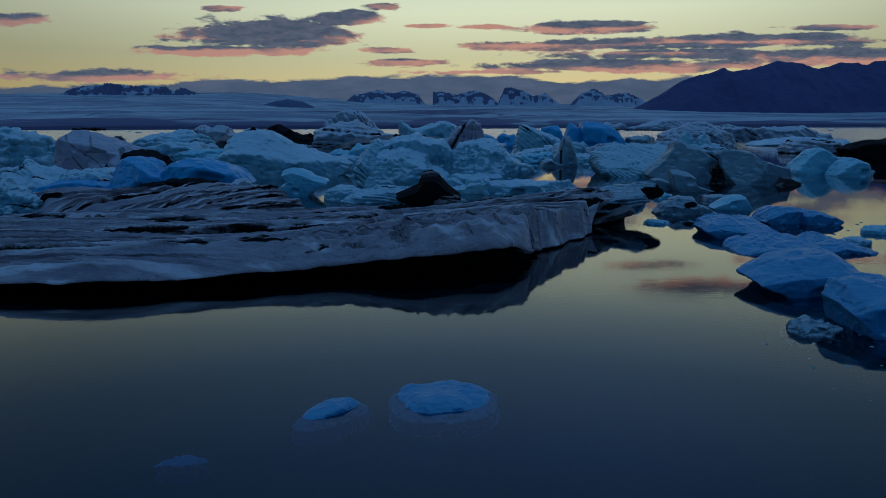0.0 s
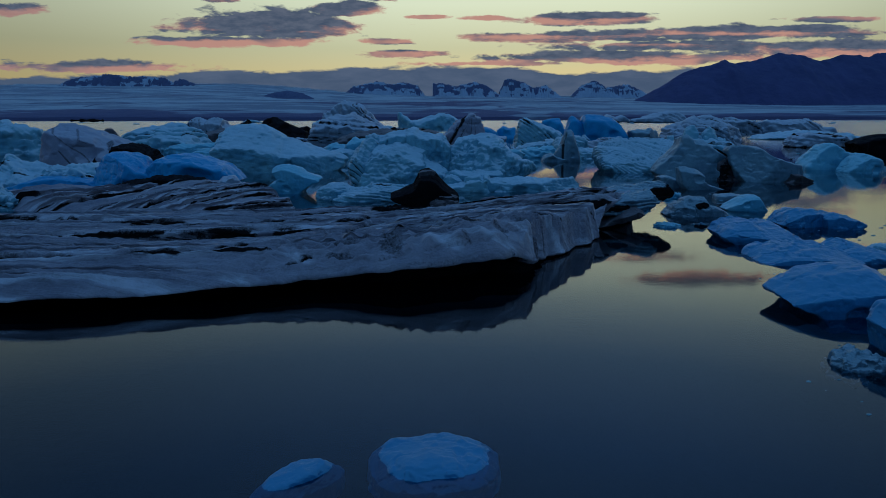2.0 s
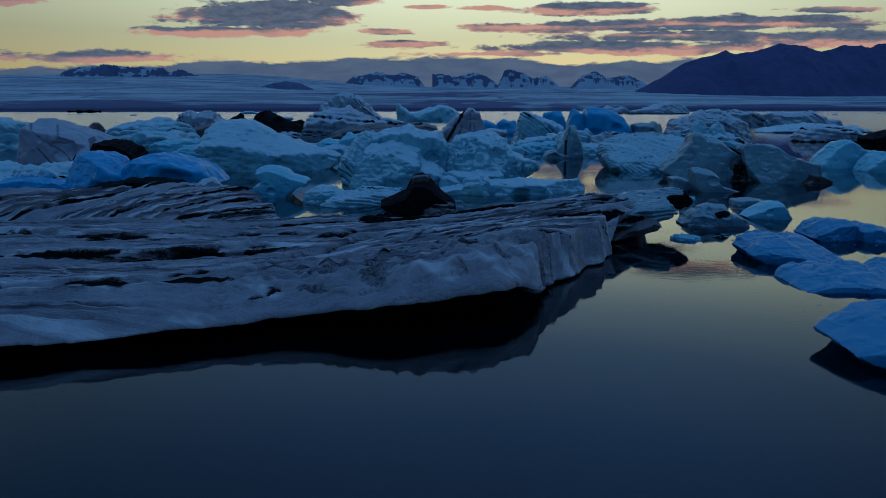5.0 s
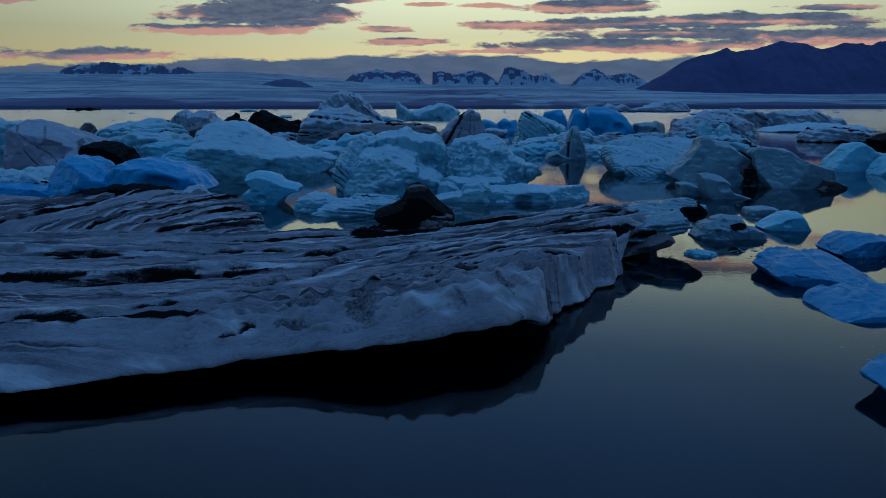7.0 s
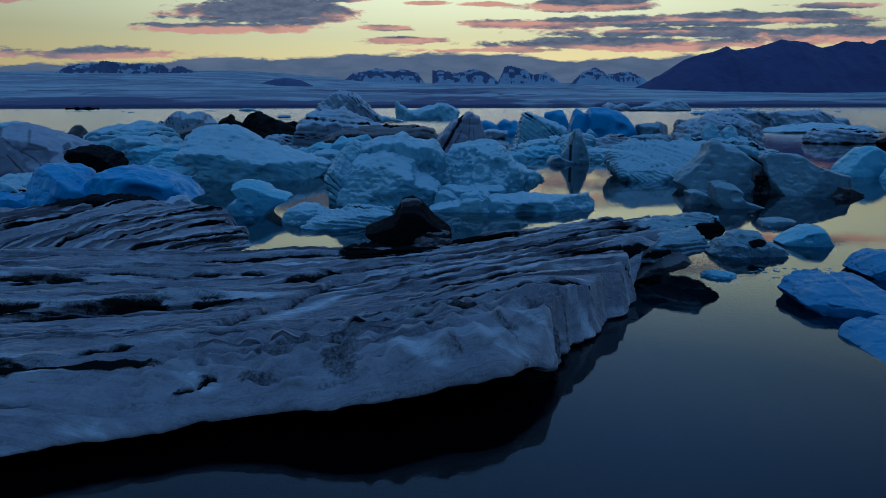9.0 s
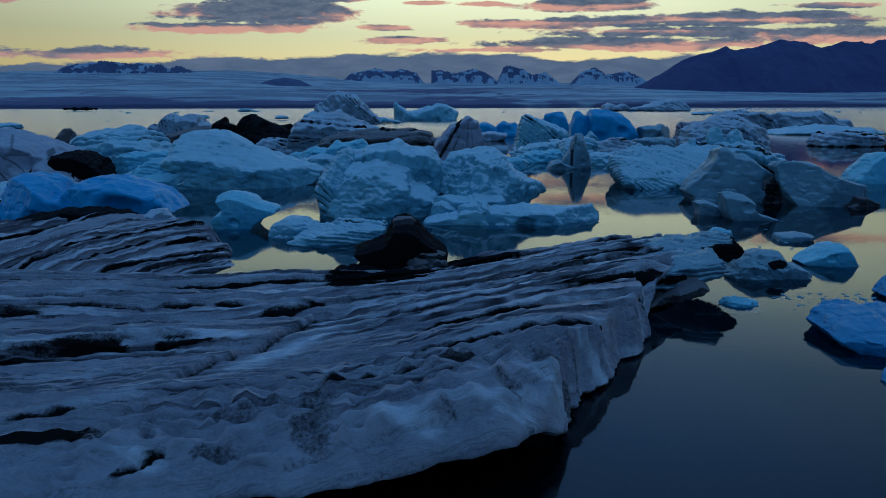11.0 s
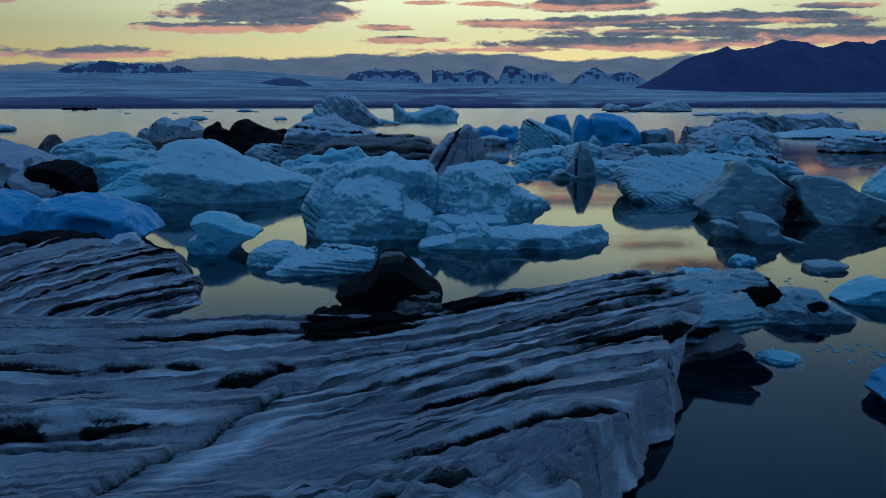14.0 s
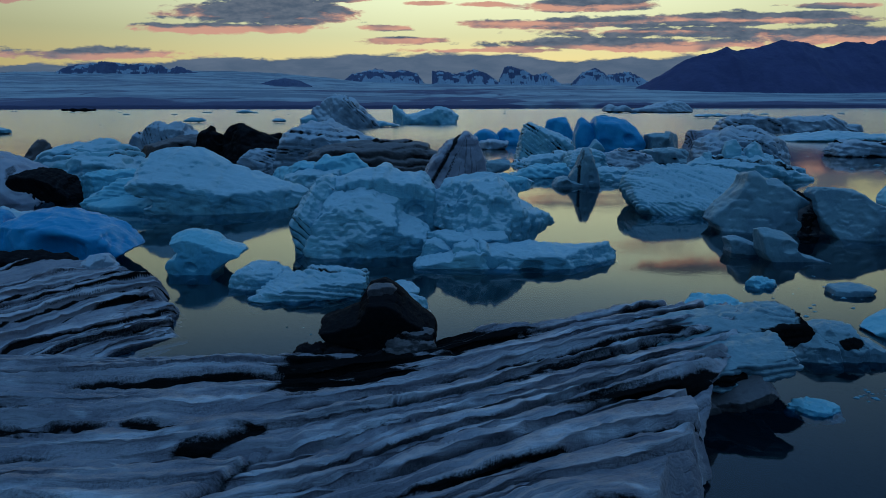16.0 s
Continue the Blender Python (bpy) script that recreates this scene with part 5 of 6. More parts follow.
iceberg("ice_block", "", -15.35, -7.66, 101.00, 5.00, 3.69, (), BLUE, 134, crust_relief=.2, outline=[(0.0, 0.05), (0.09, 0.62), (0.26, 0.87), (0.49, 0.89), (0.72, 1.0), (0.77, 0.81), (0.9, 0.62), (1.0, 0.43), (0.94, 0.05)], rough=.5, facets=3, hollows=5, res=90, parent=B)
B = berg("far_iceberg", "far white iceberg with a notched crest", -8, 368)
iceberg("ice_body", "", -24.35, 10.82, 368.00, 16.00, 9.98, (), WHITE, 29, outline=[(0.01, -0.02), (0.0, 0.59), (0.03, 1.0), (0.09, 0.82), (0.24, 0.53), (0.43, 0.65), (0.58, 0.76), (0.7, 0.94), (0.77, 0.88), (0.9, 0.73), (1.0, 0.41), (0.95, 0.2), (0.95, -0.03)], rough=.45, facets=2, hollows=4, strata=(.3, 1.6, .5, .1), res=120, parent=B)

# behind the big berg
B = berg("peaked_iceberg", "sharp peaked iceberg with dark vertical ash stripes", 2.8, 93)
iceberg("ice_spire", "", -1.06, 5.74, 84.00, 6.00, 6.80, (), LILAC, 30, stain=((.14, .2, .6, .98, .028), (.03, .05, .42, .75, .01), (.26, .1, .55, .7, .01), (.8, .1, .74, .8, .008), (.66, .2, .69, .9, .008), (.5, .05, .62, .6, .006), (.9, .1, .82, .6, .006)), outline=[(0.0, 0.09), (0.09, 0.4), (0.17, 0.55), (0.29, 0.71), (0.44, 0.87), (0.55, 0.9), (0.65, 0.98), (0.71, 1.0), (0.78, 0.95), (0.86, 0.9), (0.9, 0.75), (0.98, 0.56), (1.0, 0.09)], rough=.2, strata=(.10, .55, -1.9, .1), ash=(.12, 2.0, .1), facets=1, hollows=2, res=130, draft=.08, side=(.9, 1, 1), parent=B)
iceberg("ice_foot", "", 5.64, 10.98, 86.00, 5.00, 2.50, (), BLUE, 137, crust_relief=.2, outline=[(0.0, 0.44), (0.08, 0.91), (0.34, 1.0), (0.73, 0.84), (1.0, 0.62), (0.89, 0.39), (0.62, 0.3)], rough=.35, facets=2, hollows=3, res=90, parent=B)
iceberg("ice_foot", "low dirty foot", 6.36, 10.21, 104.00, 4.00, 2.54, (), SLATE, 138, crust_relief=.12, outline=[(0.0, 0.52), (0.19, 0.97), (0.62, 1.0), (1.0, 0.97), (0.91, 0.63), (0.53, 0.51)], rough=.35, facets=2, hollows=2, res=60, parent=B)
B = berg("clear_blue_iceberg", "vivid blue block of clear ice", 41, 169)
iceberg("ice_block", "", 35.10, 46.86, 166.00, 8.00, 7.29, (), CLEAR, 31, crust_relief=.12, outline=[(0.05, -0.06), (0.02, 0.48), (0.0, 0.78), (0.06, 0.98), (0.26, 1.0), (0.47, 0.93), (0.68, 0.83), (0.79, 0.69), (0.89, 0.42), (1.0, 0.11), (0.95, -0.06)], rough=.14, facets=1, hollows=3, res=90, draft=.0, parent=B)
iceberg("ice_block", "", 31.28, 36.31, 169.00, 5.00, 6.91, (), CLEAR, 32, crust_relief=.12, outline=[(0.06, -0.07), (0.0, 0.47), (0.18, 0.91), (0.32, 1.0), (0.58, 0.91), (0.87, 0.73), (1.0, -0.08)], rough=.14, facets=1, hollows=1, res=70, draft=.0, parent=B)
iceberg("ice_foot", "pale pointed foot", 33.22, 36.92, 163.50, 4.00, 2.29, (), WHITE, 138, outline=[(0.0, -0.1), (0.25, 0.47), (0.47, 1.0), (0.85, 0.36), (1.0, -0.1)], strata=(.03, .5, .12, .15), rough=.3, facets=2, hollows=1, res=50, parent=B)
iceberg("cone_iceberg", "white cone-shaped iceberg with fine layers", 14.99, 25.78, 140.00, 8.00, 6.35, (), WHITE, 33, outline=[(0.0, -0.1), (0.05, 0.17), (0.11, 0.63), (0.18, 0.92), (0.26, 1.0), (0.43, 0.85), (0.68, 0.69), (0.9, 0.53), (1.0, 0.37), (0.95, 0.11), (0.92, -0.1)], rough=.28, strata=(.26, .85, .8, .1), ash=(.25, 2.5, .14), facets=1, hollows=3, res=120, side=(.8, 1, 1))
B = berg("blue_ice_ridge", "low rubbly ridge of blue ice", 14, 189)
iceberg("ice_block", "", 8.57, 15.72, 180.00, 5.00, 3.96, (), CLEAR, 139, crust_relief=.12, outline=[(0.0, 0.04), (0.07, 0.59), (0.26, 0.93), (0.51, 1.0), (0.72, 0.8), (0.92, 0.59), (1.0, -0.03)], rough=.4, facets=3, hollows=4, res=70, parent=B)
iceberg("ice_block", "", 14.51, 22.03, 182.00, 5.00, 4.29, (), CLEAR, 140, crust_relief=.12, outline=[(0.0, -0.05), (0.1, 0.78), (0.32, 1.0), (0.51, 0.84), (0.71, 0.9), (0.92, 0.58), (1.0, -0.05)], rough=.4, facets=3, hollows=4, res=70, parent=B)
iceberg("ice_foot", "pale dirty foot", 8.63, 16.09, 165.00, 5.00, 2.12, (), GREY, 141, outline=[(0.0, 0.13), (0.17, 0.83), (0.58, 1.0), (1.0, 0.71), (0.92, 0.13), (0.5, -0.1)], rough=.5, ash=(.2, 2), facets=3, hollows=3, res=60, parent=B)
iceberg("clear_blue_iceberg", "vivid blue rounded piece of clear ice", 30.30, 39.01, 205.00, 6.00, 6.34, (), CLEAR, 35, crust_relief=.12, outline=[(0.05, -0.06), (0.0, 0.49), (0.1, 0.85), (0.35, 1.0), (0.7, 0.97), (0.81, 0.63), (0.95, 0.24), (1.0, -0.1)], rough=.25, facets=1, hollows=3, res=80)
iceberg("ice_stump", "square grey block of ice", 46.66, 54.33, 165.00, 6.00, 4.12, (), SLATE, 36, crust_relief=.12, outline=[(0.05, -0.1), (0.06, 0.4), (0.0, 0.79), (0.34, 0.85), (0.6, 0.82), (0.66, 1.0), (0.76, 0.82), (0.94, 0.79), (1.0, -0.1)], rough=.3, ash=(.15, 2), facets=1, hollows=3, flutes=.2, res=90)
iceberg("ice_stump", "square grey block of ice with dark upright streaks", 50.17, 59.41, 150.00, 6.00, 4.75, (), LILAC, 37, outline=[(0.0, 0.23), (0.05, 0.74), (0.09, 1.0), (0.32, 0.95), (0.7, 0.97), (0.9, 0.74), (1.0, 0.23)], rough=.3, strata=(.2, 1.2, 2.6, 0), ash=(.4, 3, .2), facets=1, hollows=3, flutes=.3, res=100)
B = berg("ash_pillar", "upright pillar of ice with a black ash stripe", 17, 99)
iceberg("ice_pillar", "", 16.15, 19.84, 97.40, 2.80, 4.61, (), SLATE, 37, crust_relief=.3, stain=((.3, -.1, .34, .5, .05), (.34, .5, .5, .9, .02)), outline=[(0.0, -0.04), (0.08, 0.25), (0.3, 0.54), (0.38, 0.77), (0.49, 0.97), (0.65, 1.0), (0.79, 0.77), (0.92, 0.45), (1.0, -0.01)], rough=.25, facets=1, hollows=2, flutes=.15, res=80, draft=.05, parent=B)
iceberg("ice_foot", "", 14.38, 19.55, 96.90, 3.40, 1.18, (), SLATE, 142, crust_relief=.12, outline=[(0.0, -0.02), (0.09, 0.66), (0.28, 1.0), (0.54, 0.43), (0.8, 0.26), (1.0, -0.03)], rough=.4, facets=2, hollows=2, res=70, parent=B)
B = berg("rubble_iceberg", "low iceberg of rough broken ice", 21, 114)
iceberg("ice_block", "", 11.84, 22.12, 122.00, 6.00, 2.15, (), WHITE, 143, outline=[(0.0, -0.1), (0.17, 0.35), (0.41, 0.72), (0.73, 1.0), (0.95, 0.92), (1.0, -0.1)], rough=.5, strata=(.15, .6, .3, .1), ash=(.12, 2), facets=3, hollows=6, flutes=.15, res=95, parent=B)
iceberg("ice_block", "", 10.58, 18.70, 106.00, 6.00, 1.75, (), BLUE, 144, crust_relief=.2, outline=[(0.0, 0.15), (0.23, 0.58), (0.51, 0.87), (0.88, 1.0), (1.0, 0.05), (0.42, -0.1)], rough=.5, strata=(.15, .6, .3, .1), ash=(.05, 2), facets=3, hollows=6, flutes=.15, res=95, parent=B)
iceberg("ice_block", "", 18.89, 25.01, 112.00, 6.00, 3.47, (), WHITE, 145, outline=[(0.0, 0.12), (0.12, 0.82), (0.51, 1.0), (0.77, 0.91), (0.98, 0.54), (1.0, -0.1)], rough=.5, strata=(.15, .6, .3, .1), ash=(.12, 2), facets=3, hollows=6, flutes=.15, res=95, parent=B)
iceberg("ice_block", "", 26.18, 35.79, 124.00, 6.00, 2.71, (), GREY, 146, outline=[(0.0, -0.1), (0.05, 0.57), (0.27, 0.74), (0.41, 1.0), (0.65, 0.8), (0.89, 0.57), (1.0, -0.1)], rough=.5, strata=(.15, .6, .3, .1), ash=(.35, 2), facets=3, hollows=6, flutes=.15, res=95, parent=B)
iceberg("ice_block", "", 20.55, 26.05, 103.00, 6.00, 1.56, (), WHITE, 147, outline=[(0.0, -0.1), (0.12, 0.82), (0.45, 1.0), (0.85, 0.81), (1.0, -0.04)], rough=.5, strata=(.15, .6, .3, .1), ash=(.1, 2), facets=3, hollows=6, flutes=.15, res=95, parent=B)
iceberg("ice_block", "", 34.16, 44.13, 128.00, 6.00, 2.46, (), SLATE, 148, crust_relief=.12, outline=[(0.0, -0.06), (0.08, 0.85), (0.36, 1.0), (0.74, 0.92), (0.94, 0.5), (1.0, -0.1)], rough=.5, strata=(.15, .6, .3, .1), ash=(.2, 2), facets=3, hollows=6, flutes=.15, res=95, parent=B)
iceberg("ribbed_slab", "tilted white ice slab with parallel melt ribs", 18.38, 31.12, 76.00, 9.00, 3.85, (), WHITE, 39, outline=[(0.09, -0.05), (0.02, 0.2), (0.0, 0.47), (0.02, 0.72), (0.08, 0.86), (0.24, 1.0), (0.41, 0.98), (0.67, 0.93), (0.89, 0.85), (1.0, 0.7), (0.98, 0.19), (0.88, -0.1)], rough=.16, strata=(.26, .52, .85, .5), facets=0, hollows=1, res=210, draft=0, under=.12, side=(.16, .42, .68, .9, 1))
B = berg("crevassed_iceberg", "broad crevassed iceberg with dark cracks", 35, 98)
iceberg("ice_wall", "", 36.17, 50.20, 108.00, 8.00, 6.36, (), GREY, 40, outline=[(0.0, 0.04), (0.02, 0.45), (0.06, 0.71), (0.22, 0.83), (0.38, 0.98), (0.54, 1.0), (0.69, 0.9), (0.85, 0.79), (0.95, 0.66), (0.97, 0.34), (1.0, 0.04)], rough=.45, strata=(.24, .9, .3, .1), ash=(.36, 2.5, .16), facets=3, hollows=10, flutes=.25, res=150, side=(.7, 1, 1), parent=B)
iceberg("ice_apron", "", 32.57, 48.67, 101.00, 7.00, 3.49, (), WHITE, 148, outline=[(0.0, 0.02), (0.02, 0.55), (0.14, 0.8), (0.32, 0.92), (0.5, 1.0), (0.68, 0.9), (0.82, 0.55), (0.94, 0.17), (1.0, 0.01), (0.84, -0.09)], rough=.6, strata=(.2, .7, .2, .2), ash=(.2, 2), facets=4, hollows=10, res=140, side=(.5, .85, 1), parent=B)
iceberg("ice_lump", "", 34.99, 36.16, 104.50, 2.40, 3.58, (), WHITE, 150, outline=[(0.0, 0.72), (0.18, 1.0), (0.8, 1.0), (1.0, 0.7)], rough=.4, facets=3, hollows=2, res=40, parent=B)
iceberg("ice_lump", "", 40.29, 43.05, 104.50, 2.40, 4.86, (), WHITE, 151, outline=[(0.0, 0.41), (0.03, 0.82), (0.37, 1.0), (0.81, 0.91), (1.0, 0.44)], rough=.4, facets=3, hollows=2, res=40, parent=B)
iceberg("ice_lump", "", 43.43, 45.62, 104.50, 2.40, 2.84, (), WHITE, 152, outline=[(0.0, 0.44), (0.12, 1.0), (0.74, 0.9), (1.0, 0.44)], rough=.4, facets=3, hollows=2, res=40, parent=B)
iceberg("ice_lump", "", 37.63, 39.66, 104.50, 2.40, 5.29, (), WHITE, 153, outline=[(0.0, 0.76), (0.16, 0.97), (0.73, 1.0), (1.0, 0.76)], rough=.4, facets=3, hollows=2, res=40, parent=B)
B = berg("far_iceberg", "far wide iceberg with a flat crest", 120, 252)
iceberg("ice_body", "", 100.11, 122.83, 250.00, 18.00, 5.84, (), GREY, 41, outline=[(0.0, -0.1), (0.07, 0.5), (0.14, 0.83), (0.22, 1.0), (0.49, 1.0), (0.8, 0.96), (0.94, 0.63), (1.0, -0.05)], rough=.45, strata=(.5, 1.8, .3, 0), ash=(.3, 6, .16), facets=3, hollows=6, res=100, parent=B)
iceberg("ice_body", "", 121.43, 154.01, 255.00, 14.00, 5.73, (), GREY, 154, outline=[(0.0, 0.06), (0.04, 0.83), (0.17, 0.86), (0.36, 0.9), (0.48, 1.0), (0.64, 1.0), (0.77, 0.68), (0.82, 0.48), (0.93, 0.33), (1.0, 0.19), (0.98, 0.05)], rough=.45, ash=(.3, 4), strata=(.4, 1.8, .6, 0), facets=3, hollows=6, res=110, parent=B)
iceberg("flat_iceberg", "thin flat floating sheet of ice", 91.30, 125.27, 192.00, 12.00, 2.81, (), WHITE, 42, outline=[(0.0, -0.1), (0.08, 0.43), (0.28, 0.74), (0.45, 1.0), (0.59, 0.89), (0.85, 0.62), (1.0, 0.09), (1.0, -0.1)], rough=.25, facets=1, hollows=3, res=110, side=(.4, .8, 1))
B = berg("far_iceberg", "distant low white iceberg off the glacier front", 275, 915)
iceberg("ice_body", "", 252.24, 340.47, 905.00, 40.00, 17.06, (), GREY, 43, outline=[(0.0, -0.04), (0.17, 0.31), (0.38, 0.53), (0.59, 0.87), (0.72, 1.0), (0.87, 0.78), (0.99, 0.35), (1.0, -0.04)], rough=.35, strata=(1., 4, .4, 0), facets=3, hollows=5, res=90, parent=B)
iceberg("ice_body", "", 219.72, 259.15, 905.00, 34.00, 12.02, (), GREY, 155, outline=[(0.0, -0.04), (0.06, 0.76), (0.29, 1.0), (0.51, 0.69), (0.75, 0.87), (0.92, 0.32), (1.0, -0.05)], rough=.5, facets=3, hollows=4, res=70, parent=B)
iceberg("dirty_iceberg", "grey iceberg striped with dark ash", 74.54, 88.16, 140.00, 9.00, 2.83, (), GREY, 44, outline=[(0.0, 0.34), (0.08, 0.78), (0.23, 1.0), (0.46, 1.0), (0.73, 0.92), (0.94, 0.55), (1.0, -0.1), (0.1, 0.12)], rough=.35, strata=(.25, .8, .1, 0), ash=(.4, 3, .15), bottom=.1, facets=2, hollows=5, res=110)

# right side
B = berg("shadowed_iceberg", "grey-blue iceberg with a black ash-stained face", 24.5, 68)
iceberg("ice_body", "", 21.64, 28.95, 68.00, 4.40, 4.42, (), SLATE, 45, crust_relief=.12, outline=[(0.13, -0.07), (0.09, 0.05), (0.0, 0.16), (0.14, 0.41), (0.24, 0.57), (0.35, 0.8), (0.38, 0.97), (0.44, 1.0), (0.53, 0.88), (0.68, 0.86), (0.77, 0.76), (0.92, 0.61), (1.0, -0.07)], rough=.18, facets=1, hollows=3, res=150, draft=.05, side=(.85, 1, .95), parent=B)
iceberg("ash_face", "black ash-stained face", 25.77, 30.34, 67.60, 4.00, 3.38, (), DIRTY, 156, outline=[(0.02, -0.1), (0.01, 0.26), (0.0, 0.76), (0.1, 0.96), (0.27, 1.0), (0.61, 0.82), (0.78, 0.72), (0.78, 0.38), (0.86, 0.13), (1.0, 0.05), (0.92, -0.1)], rough=.25, facets=1, hollows=3, res=110, ash=(.5, 2.5), draft=.05, parent=B)
B = berg("grey_iceberg", "smooth grey-blue iceberg with a flat tilted top", 31.5, 67)
iceberg("ice_body", "", 28.32, 35.03, 65.60, 4.60, 3.53, (), SLATE, 46, crust_relief=.12, outline=[(0.2, -0.1), (0.11, 0.17), (0.01, 0.52), (0.0, 0.85), (0.05, 1.0), (0.18, 0.99), (0.39, 0.93), (0.58, 0.72), (0.75, 0.58), (0.92, 0.5), (0.99, 0.23), (1.0, -0.1)], rough=.14, facets=1, hollows=3, res=140, draft=.0, side=(.9, 1, .95), parent=B)
iceberg("ice_tail", "dark ash-stained tail", 30.75, 36.01, 65.20, 3.60, 1.14, (), DIRTY, 157, outline=[(0.0, -0.1), (0.21, 0.57), (0.39, 1.0), (0.67, 0.87), (0.82, 0.52), (1.0, 0.09), (0.94, -0.1)], rough=.25, facets=1, hollows=2, res=80, parent=B)
B = berg("fin_iceberg", "low ice piece with an upright blue fin", 20.5, 60)
iceberg("ice_fin", "", 20.55, 25.06, 59.20, 2.00, 2.00, (), SLATE, 47, crust_relief=.12, outline=[(0.16, -0.1), (0.06, 0.28), (0.02, 0.72), (0.0, 0.96), (0.11, 1.0), (0.37, 0.85), (0.49, 0.69), (0.48, 0.43), (0.57, 0.22), (0.81, 0.04), (1.0, -0.1), (0.72, -0.1)], rough=.12, facets=0, hollows=1, res=120, draft=.0, parent=B)
iceberg("ice_lump", "", 19.52, 22.10, 61.20, 2.20, 1.01, (), SLATE, 159, crust_relief=.12, outline=[(0.12, -0.1), (0.14, 0.38), (0.0, 0.91), (0.36, 1.0), (0.73, 0.6), (0.98, 0.15), (1.0, -0.1)], rough=.25, facets=1, hollows=2, res=80, parent=B)
iceberg("ice_cake", "thin flat cake of floating ice", 17, 19, 53.4, 1.4, .5, [.6, 1, .8, .5], BLUE, 48, res=50, facets=6, category="ice", group="ice cakes")
iceberg("ice_cake", "thin flat pale cake of floating ice", 20.80, 23.11, 51.75, 1.60, 0.45, (), SLATE, 49, crust_relief=.12, outline=[(0.0, 0.43), (0.03, 0.76), (0.57, 1.0), (0.89, 0.67), (1.0, 0.25), (0.59, -0.08)], rough=.2, facets=1, hollows=0, res=60, category="ice", group="ice cakes")
B = berg("spotted_iceberg", "small pale iceberg with a dark ash spot", 14.6, 43, "small icebergs near the floe")
iceberg("ice_lump", "pale lump with a black ash patch", 15.16, 17.22, 43.20, 2.20, 1.17, (), SLATE, 50, crust_relief=.3, stain=((.45, .5, .68, .62, .1),), outline=[(0.2, -0.1), (0.0, 0.43), (0.07, 0.85), (0.26, 1.0), (0.73, 0.97), (0.86, 0.58), (1.0, 0.24), (0.93, -0.1)], rough=.3, facets=2, hollows=3, res=90, parent=B)
iceberg("ice_foot", "", 14.09, 16.03, 43.00, 2.40, 0.99, (), SLATE, 160, crust_relief=.2, outline=[(0.06, -0.1), (0.0, 0.08), (0.22, 0.32), (0.3, 0.63), (0.56, 1.0), (0.88, 0.75), (1.0, -0.1)], rough=.3, facets=2, hollows=3, res=70, side=(.5, 1, .8), parent=B)
iceberg("ice_foot", "", 16.57, 18.05, 43.00, 2.00, 0.65, (), SLATE, 161, crust_relief=.2, outline=[(0.0, -0.1), (0.06, 0.49), (0.34, 1.0), (0.69, 0.72), (1.0, 0.2), (0.7, -0.1)], rough=.3, facets=2, hollows=2, res=60, parent=B)
iceberg("small_iceberg", "small pointed blue iceberg with a steep end", 18.91, 21.83, 45.60, 2.00, 1.05, (), BLUE, 51, crust_relief=.2, outline=[(0.12, -0.1), (0.0, 0.08), (0.29, 0.54), (0.49, 0.94), (0.72, 1.0), (0.81, 0.66), (0.87, 0.26), (1.0, -0.1)], rough=.16, facets=1, hollows=2, res=90, group="small icebergs near the floe")
iceberg("blue_ice_plate", "flat blue plate of clear ice low in the water", 13.76, 17.72, 33.03, 4.20, 1.07, (), DEEP, 52, crust_relief=.12, outline=[(0.14, -0.1), (0.0, 0.42), (0.1, 0.77), (0.3, 0.94), (0.45, 1.0), (0.57, 0.79), (0.81, 0.82), (0.93, 0.52), (1.0, -0.04)], rough=.16, facets=1, hollows=2, res=110, side=(.35, .8, 1), group="small icebergs near the floe")
B = berg("blue_ice_sheet", "wide low sheet of broken clear blue ice with a dark seam", 15.5, 30, "small icebergs near the floe")
iceberg("ice_plate", "", 13.52, 17.87, 28.62, 4.00, 0.62, (), DEEP, 53, crust_relief=.12, outline=[(0.13, -0.1), (0.0, -0.05), (0.09, 0.48), (0.24, 0.83), (0.49, 1.0), (0.8, 0.9), (1.0, 0.36), (0.95, -0.1)], rough=.2, facets=1, hollows=2, res=110, side=(.3, .7, 1), parent=B)
iceberg("ice_plate", "", 17.35, 20.55, 28.94, 4.20, 0.62, (), DEEP, 162, crust_relief=.12, outline=[(0.0, -0.1), (0.07, 0.56), (0.32, 1.0), (0.58, 0.68), (0.86, -0.05), (1.0, -0.1)], rough=.22, ash=(.12, .8), facets=1, hollows=3, res=100, side=(.3, .7, 1), parent=B)
iceberg("small_iceberg", "smooth deep blue iceberg with a flat top and pointed end", 10.73, 14.53, 21.60, 3.00, 1.35, (), DEEP, 54, crust_relief=.15, outline=[(0.25, -0.1), (0.18, 0.14), (0.02, 0.3), (0.0, 0.39), (0.08, 0.53), (0.19, 0.65), (0.27, 0.76), (0.39, 0.85), (0.61, 0.94), (0.81, 1.0), (0.92, 0.89), (1.0, 0.57), (1.0, 0.16), (0.92, -0.1)], rough=.14, facets=0, hollows=1, res=95, side=(.6, .9, 1), group="small icebergs near the floe")
iceberg("small_iceberg", "smooth blue iceberg low over dark water", 11.16, 14.09, 17.00, 2.80, 1.42, (), DEEP, 55, crust_relief=.15, outline=[(0.15, -0.1), (0.1, 0.26), (0.0, 0.6), (0.07, 0.77), (0.13, 0.92), (0.34, 1.0), (0.62, 0.95), (0.86, 0.74), (1.0, 0.26), (0.97, -0.1)], rough=.14, facets=0, hollows=1, res=90, side=(.6, .9, 1), group="small icebergs near the floe")
B = berg("ice_cake", "long rounded blue cake of ice in two lumps", 20, 38.5, "ice cakes", "ice")
